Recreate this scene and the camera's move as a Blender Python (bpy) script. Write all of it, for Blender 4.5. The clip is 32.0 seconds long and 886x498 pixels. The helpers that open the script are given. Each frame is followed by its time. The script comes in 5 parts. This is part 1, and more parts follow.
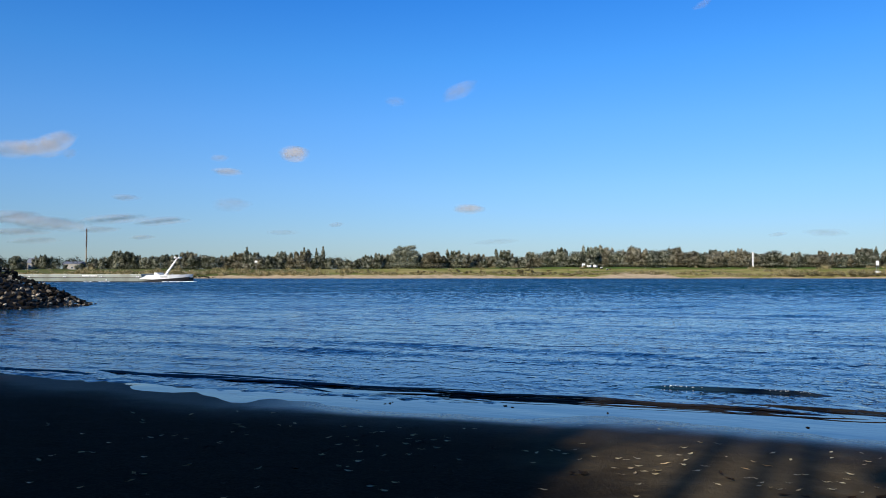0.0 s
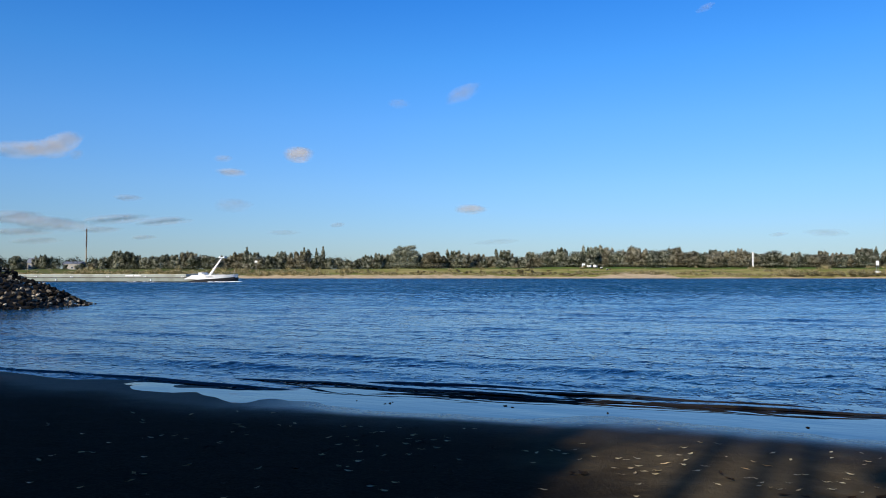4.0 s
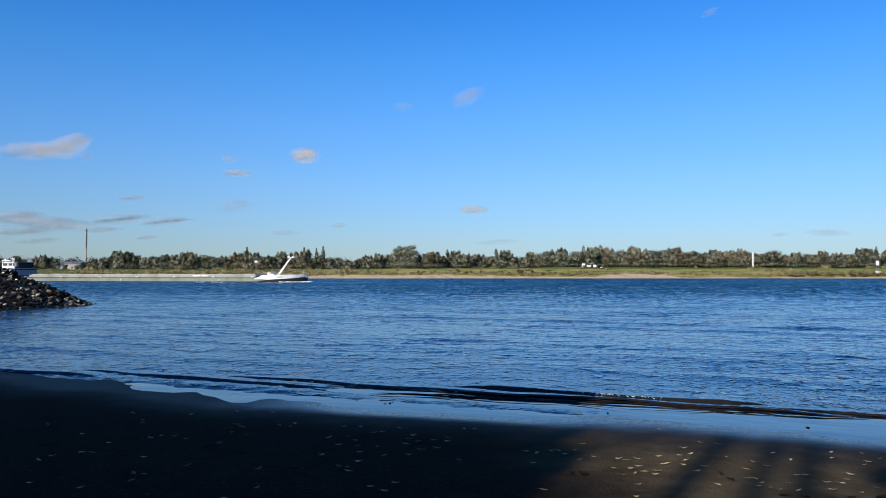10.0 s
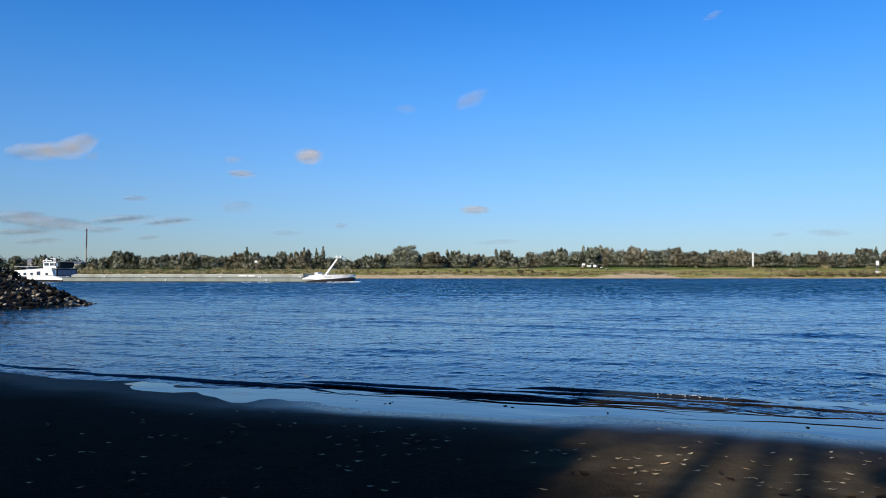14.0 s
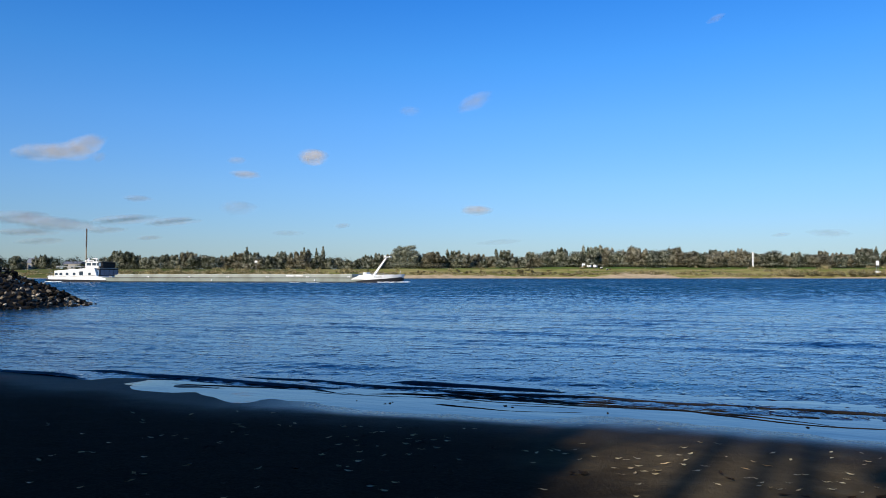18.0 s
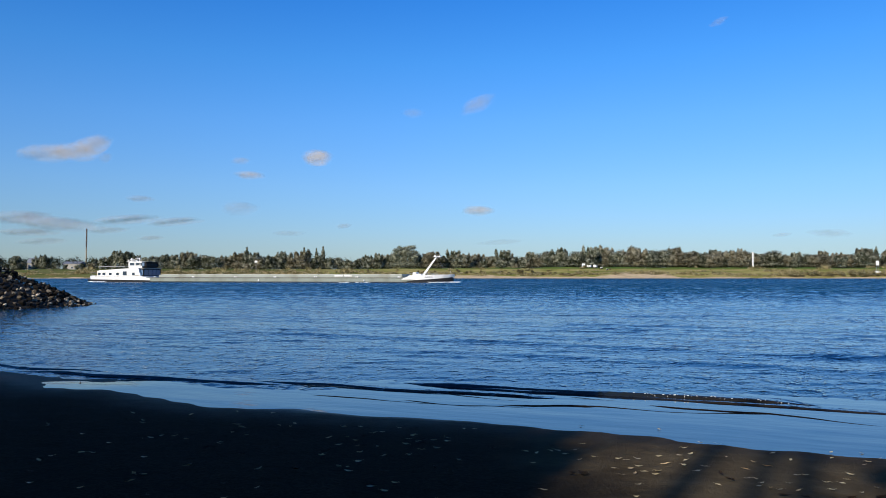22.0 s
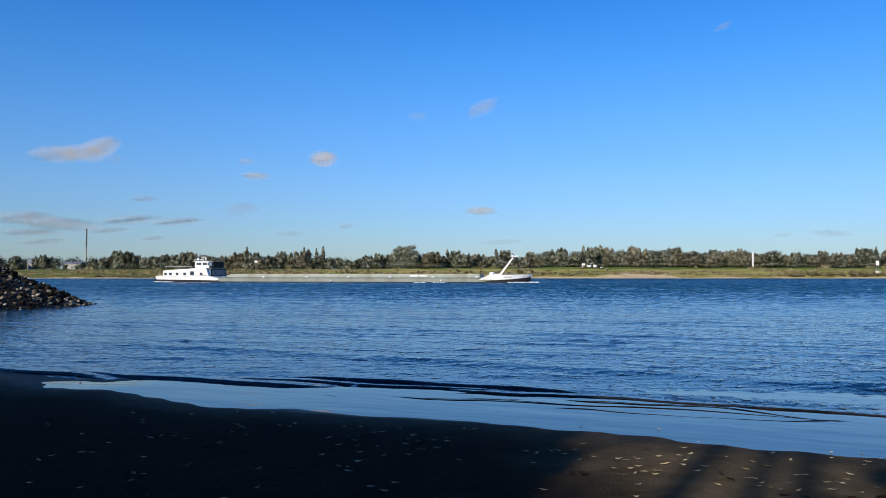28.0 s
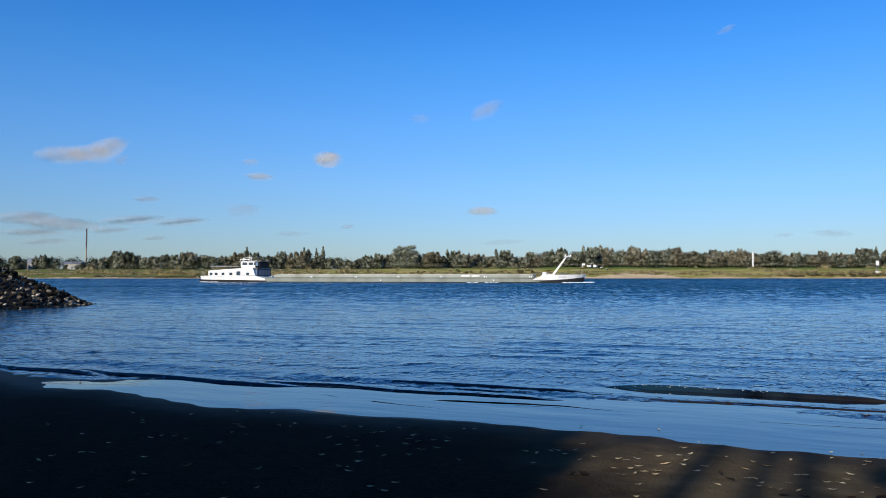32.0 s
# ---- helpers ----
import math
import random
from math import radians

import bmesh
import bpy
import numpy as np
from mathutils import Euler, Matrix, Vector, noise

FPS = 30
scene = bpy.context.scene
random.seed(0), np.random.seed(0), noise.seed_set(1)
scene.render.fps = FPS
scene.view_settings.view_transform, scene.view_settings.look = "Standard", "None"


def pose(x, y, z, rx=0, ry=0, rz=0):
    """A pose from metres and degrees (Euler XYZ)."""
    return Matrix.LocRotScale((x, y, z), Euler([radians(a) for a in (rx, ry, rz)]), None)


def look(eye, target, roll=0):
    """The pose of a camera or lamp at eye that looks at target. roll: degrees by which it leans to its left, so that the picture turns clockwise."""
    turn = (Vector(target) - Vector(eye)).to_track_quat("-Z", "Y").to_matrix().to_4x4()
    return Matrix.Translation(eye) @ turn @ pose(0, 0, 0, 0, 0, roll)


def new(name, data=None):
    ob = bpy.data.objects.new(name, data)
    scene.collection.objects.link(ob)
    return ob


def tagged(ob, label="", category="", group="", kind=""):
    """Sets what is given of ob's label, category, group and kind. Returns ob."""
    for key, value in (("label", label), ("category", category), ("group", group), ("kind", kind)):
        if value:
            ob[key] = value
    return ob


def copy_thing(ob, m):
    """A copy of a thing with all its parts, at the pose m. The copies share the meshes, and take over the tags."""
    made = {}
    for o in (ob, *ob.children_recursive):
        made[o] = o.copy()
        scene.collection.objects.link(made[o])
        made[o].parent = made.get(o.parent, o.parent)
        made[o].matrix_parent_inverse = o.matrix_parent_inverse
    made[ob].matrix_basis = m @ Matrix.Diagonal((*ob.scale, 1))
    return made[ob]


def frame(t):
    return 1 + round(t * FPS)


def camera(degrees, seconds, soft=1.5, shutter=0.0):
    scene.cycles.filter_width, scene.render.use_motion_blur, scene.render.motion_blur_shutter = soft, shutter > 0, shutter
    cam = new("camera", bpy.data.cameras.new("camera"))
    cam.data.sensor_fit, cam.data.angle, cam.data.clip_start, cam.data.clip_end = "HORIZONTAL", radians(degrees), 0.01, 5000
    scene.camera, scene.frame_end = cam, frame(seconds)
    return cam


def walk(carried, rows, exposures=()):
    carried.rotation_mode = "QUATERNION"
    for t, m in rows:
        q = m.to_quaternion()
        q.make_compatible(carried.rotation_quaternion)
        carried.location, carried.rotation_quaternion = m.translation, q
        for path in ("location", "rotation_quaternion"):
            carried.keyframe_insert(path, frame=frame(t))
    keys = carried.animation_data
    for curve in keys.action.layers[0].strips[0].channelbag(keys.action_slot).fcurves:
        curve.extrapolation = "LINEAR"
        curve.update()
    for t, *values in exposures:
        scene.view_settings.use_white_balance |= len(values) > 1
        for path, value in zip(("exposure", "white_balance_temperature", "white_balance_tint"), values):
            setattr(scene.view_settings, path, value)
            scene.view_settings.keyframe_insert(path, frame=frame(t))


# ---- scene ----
# The river runs from side to side; x to the right along it, y across it, z = 0 is the mean water level.
cam = camera(62.0, 32.0, 0.9)
EYE = (0.0, 0.0, 2.2)
TILT = 1.975
walk(cam, [(0.0, pose(*EYE, 90 + TILT, 0, 0)), (32.0, pose(*EYE, 90 + TILT, 0, 0))], 
     exposures=[(0.0, -0.02), (13.0, -0.02), (14.0, -0.06), (17.0, -0.02), (20.0, -0.05), (21.0, -0.03), (24.0, -0.08), (28.0, -0.06), (29.0, -0.12), (31.0, -0.1), (32.0, -0.06)])

# ---- light ----
SUN_UP, SUN_SIDE = 24.0, 28.0          # height of the sun; degrees to the left of straight behind the camera
TO_SUN = Vector((-math.sin(radians(SUN_SIDE)) * math.cos(radians(SUN_UP)), -math.cos(radians(SUN_SIDE)) * math.cos(radians(SUN_UP)), math.sin(radians(SUN_UP))))
sun = new("sun", bpy.data.lights.new("sun", "SUN"))
sun.data.energy, sun.data.angle, sun.data.color = 5.0, radians(0.53), (1.0, 0.9, 0.76)
sun.matrix_world = look((0, 0, 60), Vector((0, 0, 60)) - TO_SUN)

world = bpy.data.worlds.new("sky")
scene.world = world
world.use_nodes = True
wt = world.node_tree
sky = wt.nodes.new("ShaderNodeTexSky")
sky.sky_type, sky.sun_disc = "NISHITA", False
sky.sun_elevation, sky.sun_rotation = radians(SUN_UP), math.atan2(TO_SUN.x, TO_SUN.y)
sky.altitude, sky.air_density, sky.dust_density, sky.ozone_density = 300.0, 1.0, 0.4, 2.0
# clear autumn air: pale and greenish low down, a deep saturated blue above; sine of the height over the horizon, tint
AIR = ((0.0, (0.46, 0.6, 0.88)), (0.042, (0.485, 0.635, 0.91)), (0.118, (0.49, 0.75, 1.11)), (0.201, (0.42, 0.825, 1.31)), (0.279, (0.3, 0.84, 1.43)), (0.352, (0.2, 0.77, 1.49)), (0.7, (0.2, 0.8, 1.5)))
way = wt.nodes.new("ShaderNodeTexCoord")
parted = wt.nodes.new("ShaderNodeSeparateXYZ")
air = wt.nodes.new("ShaderNodeValToRGB")
while len(air.color_ramp.elements) < len(AIR):
    air.color_ramp.elements.new(0.5)
for el, (z, c) in zip(air.color_ramp.elements, AIR):
    el.position, el.color = z, (*(k / 1.5 for k in c), 1)
tint = wt.nodes.new("ShaderNodeVectorMath")
tint.operation = "MULTIPLY"
lift = wt.nodes.new("ShaderNodeVectorMath")
lift.operation = "SCALE"
lift.inputs["Scale"].default_value = 1.5
wt.links.new(way.outputs["Generated"], parted.inputs[0])
wt.links.new(parted.outputs["Z"], air.inputs["Fac"])
wt.links.new(sky.outputs[0], tint.inputs[0])
wt.links.new(air.outputs["Color"], tint.inputs[1])
wt.links.new(tint.outputs[0], lift.inputs[0])
wt.links.new(lift.outputs[0], wt.nodes["Background"].inputs["Color"])
wt.nodes["Background"].inputs["Strength"].default_value = 0.12


# ---- materials ----
class Mat:
    """A small builder for node materials."""

    def __init__(self, name, rough=0.8, metal=0.0, spec=0.5):
        self.m = bpy.data.materials.new(name)
        self.m.use_nodes = True
        self.t = self.m.node_tree
        self.b = self.t.nodes["Principled BSDF"]
        self.b.inputs["Roughness"].default_value = rough
        self.b.inputs["Metallic"].default_value = metal
        self.b.inputs["Specular IOR Level"].default_value = spec
        self.out = self.t.nodes["Material Output"]

    def node(self, kind, **settings):
        n = self.t.nodes.new("ShaderNode" + kind)
        for k, v in settings.items():
            n.inputs[k].default_value = v
        return n

    def link(self, a, b):
        self.t.links.new(a, b)

    def coords(self, which="Object", scale=(1, 1, 1), turn=0.0):
        c = self.node("TexCoord")
        m = self.node("Mapping")
        m.vector_type = "TEXTURE"
        m.inputs["Scale"].default_value = [1 / k for k in scale]
        m.inputs["Rotation"].default_value = (0, 0, turn)
        self.link(c.outputs[which], m.inputs["Vector"])
        return m.outputs[0]

    def noise(self, vec, scale, detail=4.0, rough=0.55):
        n = self.node("TexNoise", Scale=scale, Detail=detail, Roughness=rough)
        self.link(vec, n.inputs["Vector"])
        return n.outputs["Fac"]

    def ramp(self, fac, stops):
        r = self.t.nodes.new("ShaderNodeValToRGB")
        e = r.color_ramp.elements
        while len(e) < len(stops):
            e.new(0.5)
        for el, (p, c) in zip(e, stops):
            el.position, el.color = p, (*c, 1)
        self.link(fac, r.inputs["Fac"])
        return r.outputs["Color"]

    def mix(self, fac, a, b, blend="MIX"):
        n = self.t.nodes.new("ShaderNodeMix")
        n.data_type, n.blend_type = "RGBA", blend
        for sock, v in ((n.inputs[0], fac), (n.inputs[6], a), (n.inputs[7], b)):
            if hasattr(v, "node"):
                self.link(v, sock)
            else:
                sock.default_value = v if isinstance(v, (int, float)) else (*v, 1)
        return n.outputs[2]

    def math(self, op, a, b=0.0, clamp=False):
        n = self.t.nodes.new("ShaderNodeMath")
        n.operation, n.use_clamp = op, clamp
        for sock, v in zip(n.inputs, (a, b)):
            if hasattr(v, "node"):
                self.link(v, sock)
            else:
                sock.default_value = v
        return n.outputs[0]

    def spread(self, v, lo, hi, a=0.0, b=1.0):
        n = self.t.nodes.new("ShaderNodeMapRange")
        n.interpolation_type = "SMOOTHSTEP"
        self.link(v, n.inputs[0])
        for i, val in enumerate((lo, hi, a, b)):
            n.inputs[i + 1].default_value = val
        return n.outputs[0]

    def colour(self, c):
        if hasattr(c, "node"):
            self.link(c, self.b.inputs["Base Color"])
        else:
            self.b.inputs["Base Color"].default_value = (*c, 1)
        return self

    def bump(self, height, distance, strength=1.0, after=None):
        n = self.node("Bump", Strength=strength, Distance=distance)
        self.link(height, n.inputs["Height"])
        if after is not None:
            self.link(after, n.inputs["Normal"])
        self.link(n.outputs[0], self.b.inputs["Normal"])
        return n.outputs[0]

    def set(self, **values):
        for k, v in values.items():
            s = self.b.inputs[k.replace("_", " ")]
            if hasattr(v, "node"):
                self.link(v, s)
            else:
                s.default_value = v
        return self


def painted(name, colour, rough=0.45, dirt=0.12, scale=0.6, metal=0.0):
    """Paint with streaks of dirt and a little grain."""
    m = Mat(name, rough, metal)
    v = m.coords("Object", (1, 1, 0.25))
    n = m.noise(v, scale, 6)
    fine = m.noise(m.coords("Object"), 9.0, 3)
    dull = tuple(c * (1 - dirt) * f for c, f in zip(colour, (0.97, 0.93, 0.86)))
    c = m.mix(m.spread(n, 0.42, 0.7), colour, dull)
    m.colour(m.mix(m.spread(fine, 0.55, 0.8, 0, 0.3), c, tuple(x * 0.85 for x in colour)))
    m.bump(fine, 0.003)
    return m.m


def sand_ground():
    """Wet dark beach sand near the river, pale dry sand at the far waterline, rough grass above it."""
    m = Mat("ground", 0.9, spec=0.03)
    geo = m.node("NewGeometry")
    sep = m.node("SeparateXYZ")
    m.link(geo.outputs["Position"], sep.inputs[0])
    p = geo.outputs["Position"]
    big, mid, fine, grit = m.noise(p, 0.35, 5), m.noise(p, 2.2, 6), m.noise(p, 28.0, 5), m.noise(p, 160.0, 3)
    near = m.ramp(mid, [(0.3, (0.066, 0.05, 0.03)), (0.55, (0.11, 0.086, 0.052)), (0.75, (0.15, 0.12, 0.075))])
    near = m.mix(m.spread(grit, 0.35, 0.75, 0, 0.4), near, (0.13, 0.1, 0.065))
    near = m.mix(m.spread(fine, 0.58, 0.72, 0, 0.5), near, (0.03, 0.024, 0.019))
    # dark damp silt upstream, with the trees' shade put into its colour; uneven rim
    silt_shade = m.spread(m.math("ADD", sep.outputs["X"], m.math("MULTIPLY", m.math("SUBTRACT", big, 0.5), 4.0)), 2.3, 0.5)
    near = m.mix(m.math("MULTIPLY", silt_shade, m.spread(fine, 0.4, 0.7, 1.0, 0.85)), near, (0.011, 0.0085, 0.0065))
    wet = m.spread(m.math("ADD", sep.outputs["Z"], m.math("MULTIPLY", m.math("SUBTRACT", mid, 0.5), 0.05)), 0.03, 0.14)
    near = m.mix(wet, (0.018, 0.014, 0.011), near)
    far_sand = m.ramp(m.noise(p, 0.25, 5), [(0.3, (0.4, 0.3, 0.17)), (0.6, (0.58, 0.44, 0.26)), (0.8, (0.46, 0.36, 0.21))])
    g1 = m.noise(m.coords("Object", (0.4, 1.4, 1)), 0.09, 8, 0.65)
    grass = m.ramp(g1, [(0.3, (0.11, 0.13, 0.03)), (0.46, (0.24, 0.225, 0.06)), (0.6, (0.37, 0.3, 0.115)), (0.75, (0.21, 0.215, 0.052))])
    lawn = m.ramp(m.noise(p, 0.05, 6), [(0.35, (0.065, 0.115, 0.022)), (0.65, (0.125, 0.165, 0.036))])
    flat = m.spread(sep.outputs["Z"], 5.0, 6.0)
    grass = m.mix(flat, grass, lawn)
    # lusher and darker upstream
    grass = m.mix(m.spread(sep.outputs["X"], -50, -110), grass, m.mix(0.68, grass, (0.05, 0.075, 0.02)))
    height = m.math("ADD", sep.outputs["Z"], m.math("MULTIPLY", m.math("SUBTRACT", m.noise(p, 0.06, 6, 0.7), 0.5), 3.0))
    reach = m.mix(m.spread(sep.outputs["X"], 126, 136), (1.0,) * 3, (0.25,) * 3)
    reach = m.math("SUBTRACT", reach, m.math("MULTIPLY", m.math("SUBTRACT", m.spread(sep.outputs["X"], 24, 40), m.spread(sep.outputs["X"], 84, 92)), 0.5))
    reach = m.math("MULTIPLY", reach, m.spread(sep.outputs["X"], -150, -112, 0.22, 1.0))
    reach = m.math("ADD", reach, m.math("SUBTRACT", m.spread(sep.outputs["X"], 90, 106), m.spread(sep.outputs["X"], 122, 132)))
    far = m.mix(m.spread(m.math("DIVIDE", height, reach), 1.5, 2.2), far_sand, grass)
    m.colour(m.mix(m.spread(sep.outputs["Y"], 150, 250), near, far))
    rel = m.math("ADD", m.math("MULTIPLY", fine, 0.6), m.math("ADD", m.math("MULTIPLY", mid, 2.0), m.math("MULTIPLY", grit, 0.15)))
    m.bump(m.math("MULTIPLY", rel, m.spread(sep.outputs["Z"], 0.03, 0.1, 0.25, 1.0)), 0.03, 0.8)
    # sodden sand just above the film still mirrors the sky
    sodden = m.spread(m.math("ADD", sep.outputs["Z"], m.math("MULTIPLY", m.math("SUBTRACT", mid, 0.5), 0.012)), 0.062, 0.03)
    sodden = m.math("MULTIPLY", sodden, m.math("MULTIPLY", m.spread(sep.outputs["Y"], 60, 40), m.spread(sep.outputs["X"], -4.2, -1.2, 0.06, 1.0)))
    m.set(Roughness=m.mix(sodden, m.mix(wet, (0.55,) * 3, (0.9,) * 3), (0.16,) * 3))
    m.set(Specular_IOR_Level=m.math("ADD", 0.03, m.math("MULTIPLY", sodden, 0.4)))
    return m.m


def water_mat(name, chop=1.0, body=(0.002, 0.028, 0.06)):
    """River water: dark body, mirror of the sky on short wind ripples."""
    m = Mat(name, 0.06)
    m.b.inputs["IOR"].default_value = 1.333
    b = m.noise(m.coords("Object", (1.4, 1.0, 1.0), radians(-24)), 2.7, 2, 0.5)
    c = m.noise(m.coords("Object", (1.4, 1.0, 1.0), radians(-28)), 6.5, 3, 0.55)
    gust = m.noise(m.coords("Object", (0.16, 1.0, 1.0), radians(-3)), 0.05, 4, 0.6)
    flaw = m.noise(m.coords("Object", (1.0, 0.35, 1.0), radians(-8)), 1.1, 4, 0.7)
    calm = m.math("ADD", m.math("MULTIPLY", gust, 0.55), m.math("MULTIPLY", flaw, 0.45))
    a = m.noise(m.coords("Object", (0.85, 1.0, 1.0), radians(-20)), 0.9, 2, 0.5)
    h = m.math("ADD", m.spread(b, 0.53, 0.78, 0.0, 0.043), m.spread(c, 0.52, 0.78, 0.0, 0.018))
    h = m.math("ADD", h, m.spread(a, 0.53, 0.78, 0.0, 0.05))
    sep, geo = m.node("SeparateXYZ"), m.node("NewGeometry")
    m.link(geo.outputs["Position"], sep.inputs[0])
    lee = m.spread(sep.outputs["X"], -14, 10, 0.8, 1.0)
    near_face = m.bump(m.math("MULTIPLY", m.math("MULTIPLY", h, lee), m.spread(calm, 0.36, 0.64, 0.65, 1.3)), chop, 1.0)
    far = m.spread(sep.outputs["Y"], 25, 130)
    open_water = m.spread(sep.outputs["Y"], 8, 26)
    m.set(Roughness=m.math("ADD", 0.07, m.math("MULTIPLY", far, m.spread(calm, 0.38, 0.62, 0.05, 0.24))))
    # farther out the short chop is too fine for relief: its facets lean every way, more so in the gusts
    facet = m.node("TexNoise", Scale=1.6, Detail=3.0, Roughness=0.6)
    m.link(m.coords("Object", (0.45, 1.0, 1.0), radians(-10)), facet.inputs["Vector"])
    lean = m.noise(m.coords("Object", (0.35, 1.0, 1.0), radians(-6)), 0.3, 4, 0.65)
    # crests that hide what lies behind them, and fresher wind away from the groyne's lee
    crest = m.noise(m.coords("Object", (1.0, 0.16, 1.0), radians(-6)), 2.0, 3, 0.6)
    lean = m.math("ADD", m.math("MULTIPLY", lean, 0.38), m.math("MULTIPLY", crest, 0.62))
    lean = m.math("MULTIPLY", m.spread(lean, 0.38, 0.62, 0.0, -0.4), far)
    lean = m.math("SUBTRACT", lean, m.math("MULTIPLY", open_water, 0.008))
    lean = m.math("MULTIPLY", lean, m.spread(sep.outputs["X"], -25, 45, 1.05, 1.6))
    mid = m.node("VectorMath")
    mid.operation = "SUBTRACT"
    m.link(facet.outputs["Color"], mid.inputs[0])
    mid.inputs[1].default_value = (0.5, 0.5, 0.5)
    grow = m.node("VectorMath")
    grow.operation = "SCALE"
    m.link(mid.outputs[0], grow.inputs[0])
    m.link(m.math("MULTIPLY", far, 1.1), grow.inputs["Scale"])
    tip = m.node("CombineXYZ")
    m.link(lean, tip.inputs["Y"])
    both, whole, unit = m.node("VectorMath"), m.node("VectorMath"), m.node("VectorMath")
    m.link(grow.outputs[0], both.inputs[0])
    m.link(tip.outputs[0], both.inputs[1])
    m.link(both.outputs[0], whole.inputs[0])
    m.link(near_face, whole.inputs[1])
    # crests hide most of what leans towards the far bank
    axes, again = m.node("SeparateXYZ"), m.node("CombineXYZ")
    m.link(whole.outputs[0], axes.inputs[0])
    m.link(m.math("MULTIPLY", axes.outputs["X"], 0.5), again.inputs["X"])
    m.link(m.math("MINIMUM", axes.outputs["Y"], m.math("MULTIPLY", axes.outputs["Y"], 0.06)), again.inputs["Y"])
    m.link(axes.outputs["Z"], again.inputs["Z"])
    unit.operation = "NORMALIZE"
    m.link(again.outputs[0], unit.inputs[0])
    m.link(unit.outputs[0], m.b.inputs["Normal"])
    tint = m.noise(m.coords("Object"), 0.02, 4)
    deep = m.mix(tint, body, tuple(x * 1.5 for x in body))
    # stirred-up silt in the shallows
    m.colour(m.mix(m.spread(sep.outputs["Y"], 15.5, 12.5), deep, (0.019, 0.0165, 0.0145)))
    return m.m


def film_mat():
    """A thin sheet of almost still water on the sand."""
    m = Mat("shore_film", 0.03)
    m.b.inputs["IOR"].default_value = 1.333
    m.colour(m.mix(m.noise(m.coords("Object"), 0.8, 4), (0.008, 0.008, 0.009), (0.016, 0.014, 0.012)))
    h = m.noise(m.coords("Object", (0.35, 1.0, 1.0), radians(-22)), 1.1, 3, 0.5)
    m.bump(h, 0.012)
    return m.m


def leaf_mat(name, stops, through_light=0.45, rough=0.7):
    m = Mat(name, rough, spec=0.2)
    geo = m.node("NewGeometry")
    n = m.spread(m.noise(geo.outputs["Position"], 0.5, 4), 0.36, 0.64)
    k = m.math("ADD", m.math("MULTIPLY", geo.outputs["Random Per Island"], 0.2), m.math("MULTIPLY", n, 0.8))
    info = m.node("ObjectInfo")
    k = m.math("ADD", m.math("MULTIPLY", k, 0.78), m.math("MULTIPLY", info.outputs["Random"], 0.22))
    c = m.ramp(k, stops)
    m.colour(c)
    tr = m.node("BsdfTranslucent")
    m.link(c, tr.inputs["Color"])
    mx = m.node("MixShader", Fac=through_light)
    m.link(m.b.outputs[0], mx.inputs[1])
    m.link(tr.outputs[0], mx.inputs[2])
    m.link(mx.outputs[0], m.out.inputs["Surface"])
    return m.m


def bark_mat(name, colour):
    m = Mat(name, 0.9, spec=0.2)
    n = m.noise(m.coords("Object", (1, 1, 0.2)), 6.0, 6)
    m.colour(m.ramp(n, [(0.3, tuple(c * 0.5 for c in colour)), (0.7, colour)]))
    m.bump(n, 0.04)
    return m.m


def stone_mat():
    m = Mat("groyne_stone", 0.85, spec=0.08)
    info = m.node("ObjectInfo")
    geo = m.node("NewGeometry")
    r = m.math("FRACT", m.math("ADD", info.outputs["Random"], geo.outputs["Random Per Island"]))
    base = m.ramp(r, [(0.0, (0.012, 0.01, 0.008)), (0.62, (0.011, 0.0095, 0.008)), (0.76, (0.16, 0.13, 0.09)), (1.0, (0.56, 0.48, 0.37))])
    n = m.noise(geo.outputs["Position"], 4.2, 6)
    base = m.mix(m.spread(n, 0.44, 0.56, 0, 0.85), base, (0.014, 0.012, 0.01))
    m.colour(base)
    m.bump(n, 0.06)
    return m.m


def cloud_mat(name, white):
    m = Mat(name, 1.0, spec=0.0)
    m.colour(white)
    att = m.node("Attribute")
    att.attribute_name = "thick"
    dens = m.node("Attribute")
    dens.attribute_name = "dens"
    n = m.noise(m.coords("Object", (1, 1, 1.7)), 0.017, 5, 0.55)
    a = m.math("ADD", m.math("MULTIPLY", att.outputs["Fac"], 0.95), m.math("MULTIPLY", m.math("SUBTRACT", n, 0.52), 1.1))
    a = m.math("MULTIPLY", m.spread(a, 0.1, 1.3), dens.outputs["Fac"])
    a = m.math("MULTIPLY", m.math("MULTIPLY", a, m.spread(att.outputs["Fac"], 0.05, 0.85)), 0.8, clamp=True)
    m.set(Alpha=a)
    return m.m


def glass_mat(name, colour=(0.03, 0.045, 0.06)):
    m = Mat(name, 0.05)
    m.colour(m.mix(m.noise(m.coords("Object"), 2.0), colour, tuple(c * 1.6 for c in colour)))
    return m.m


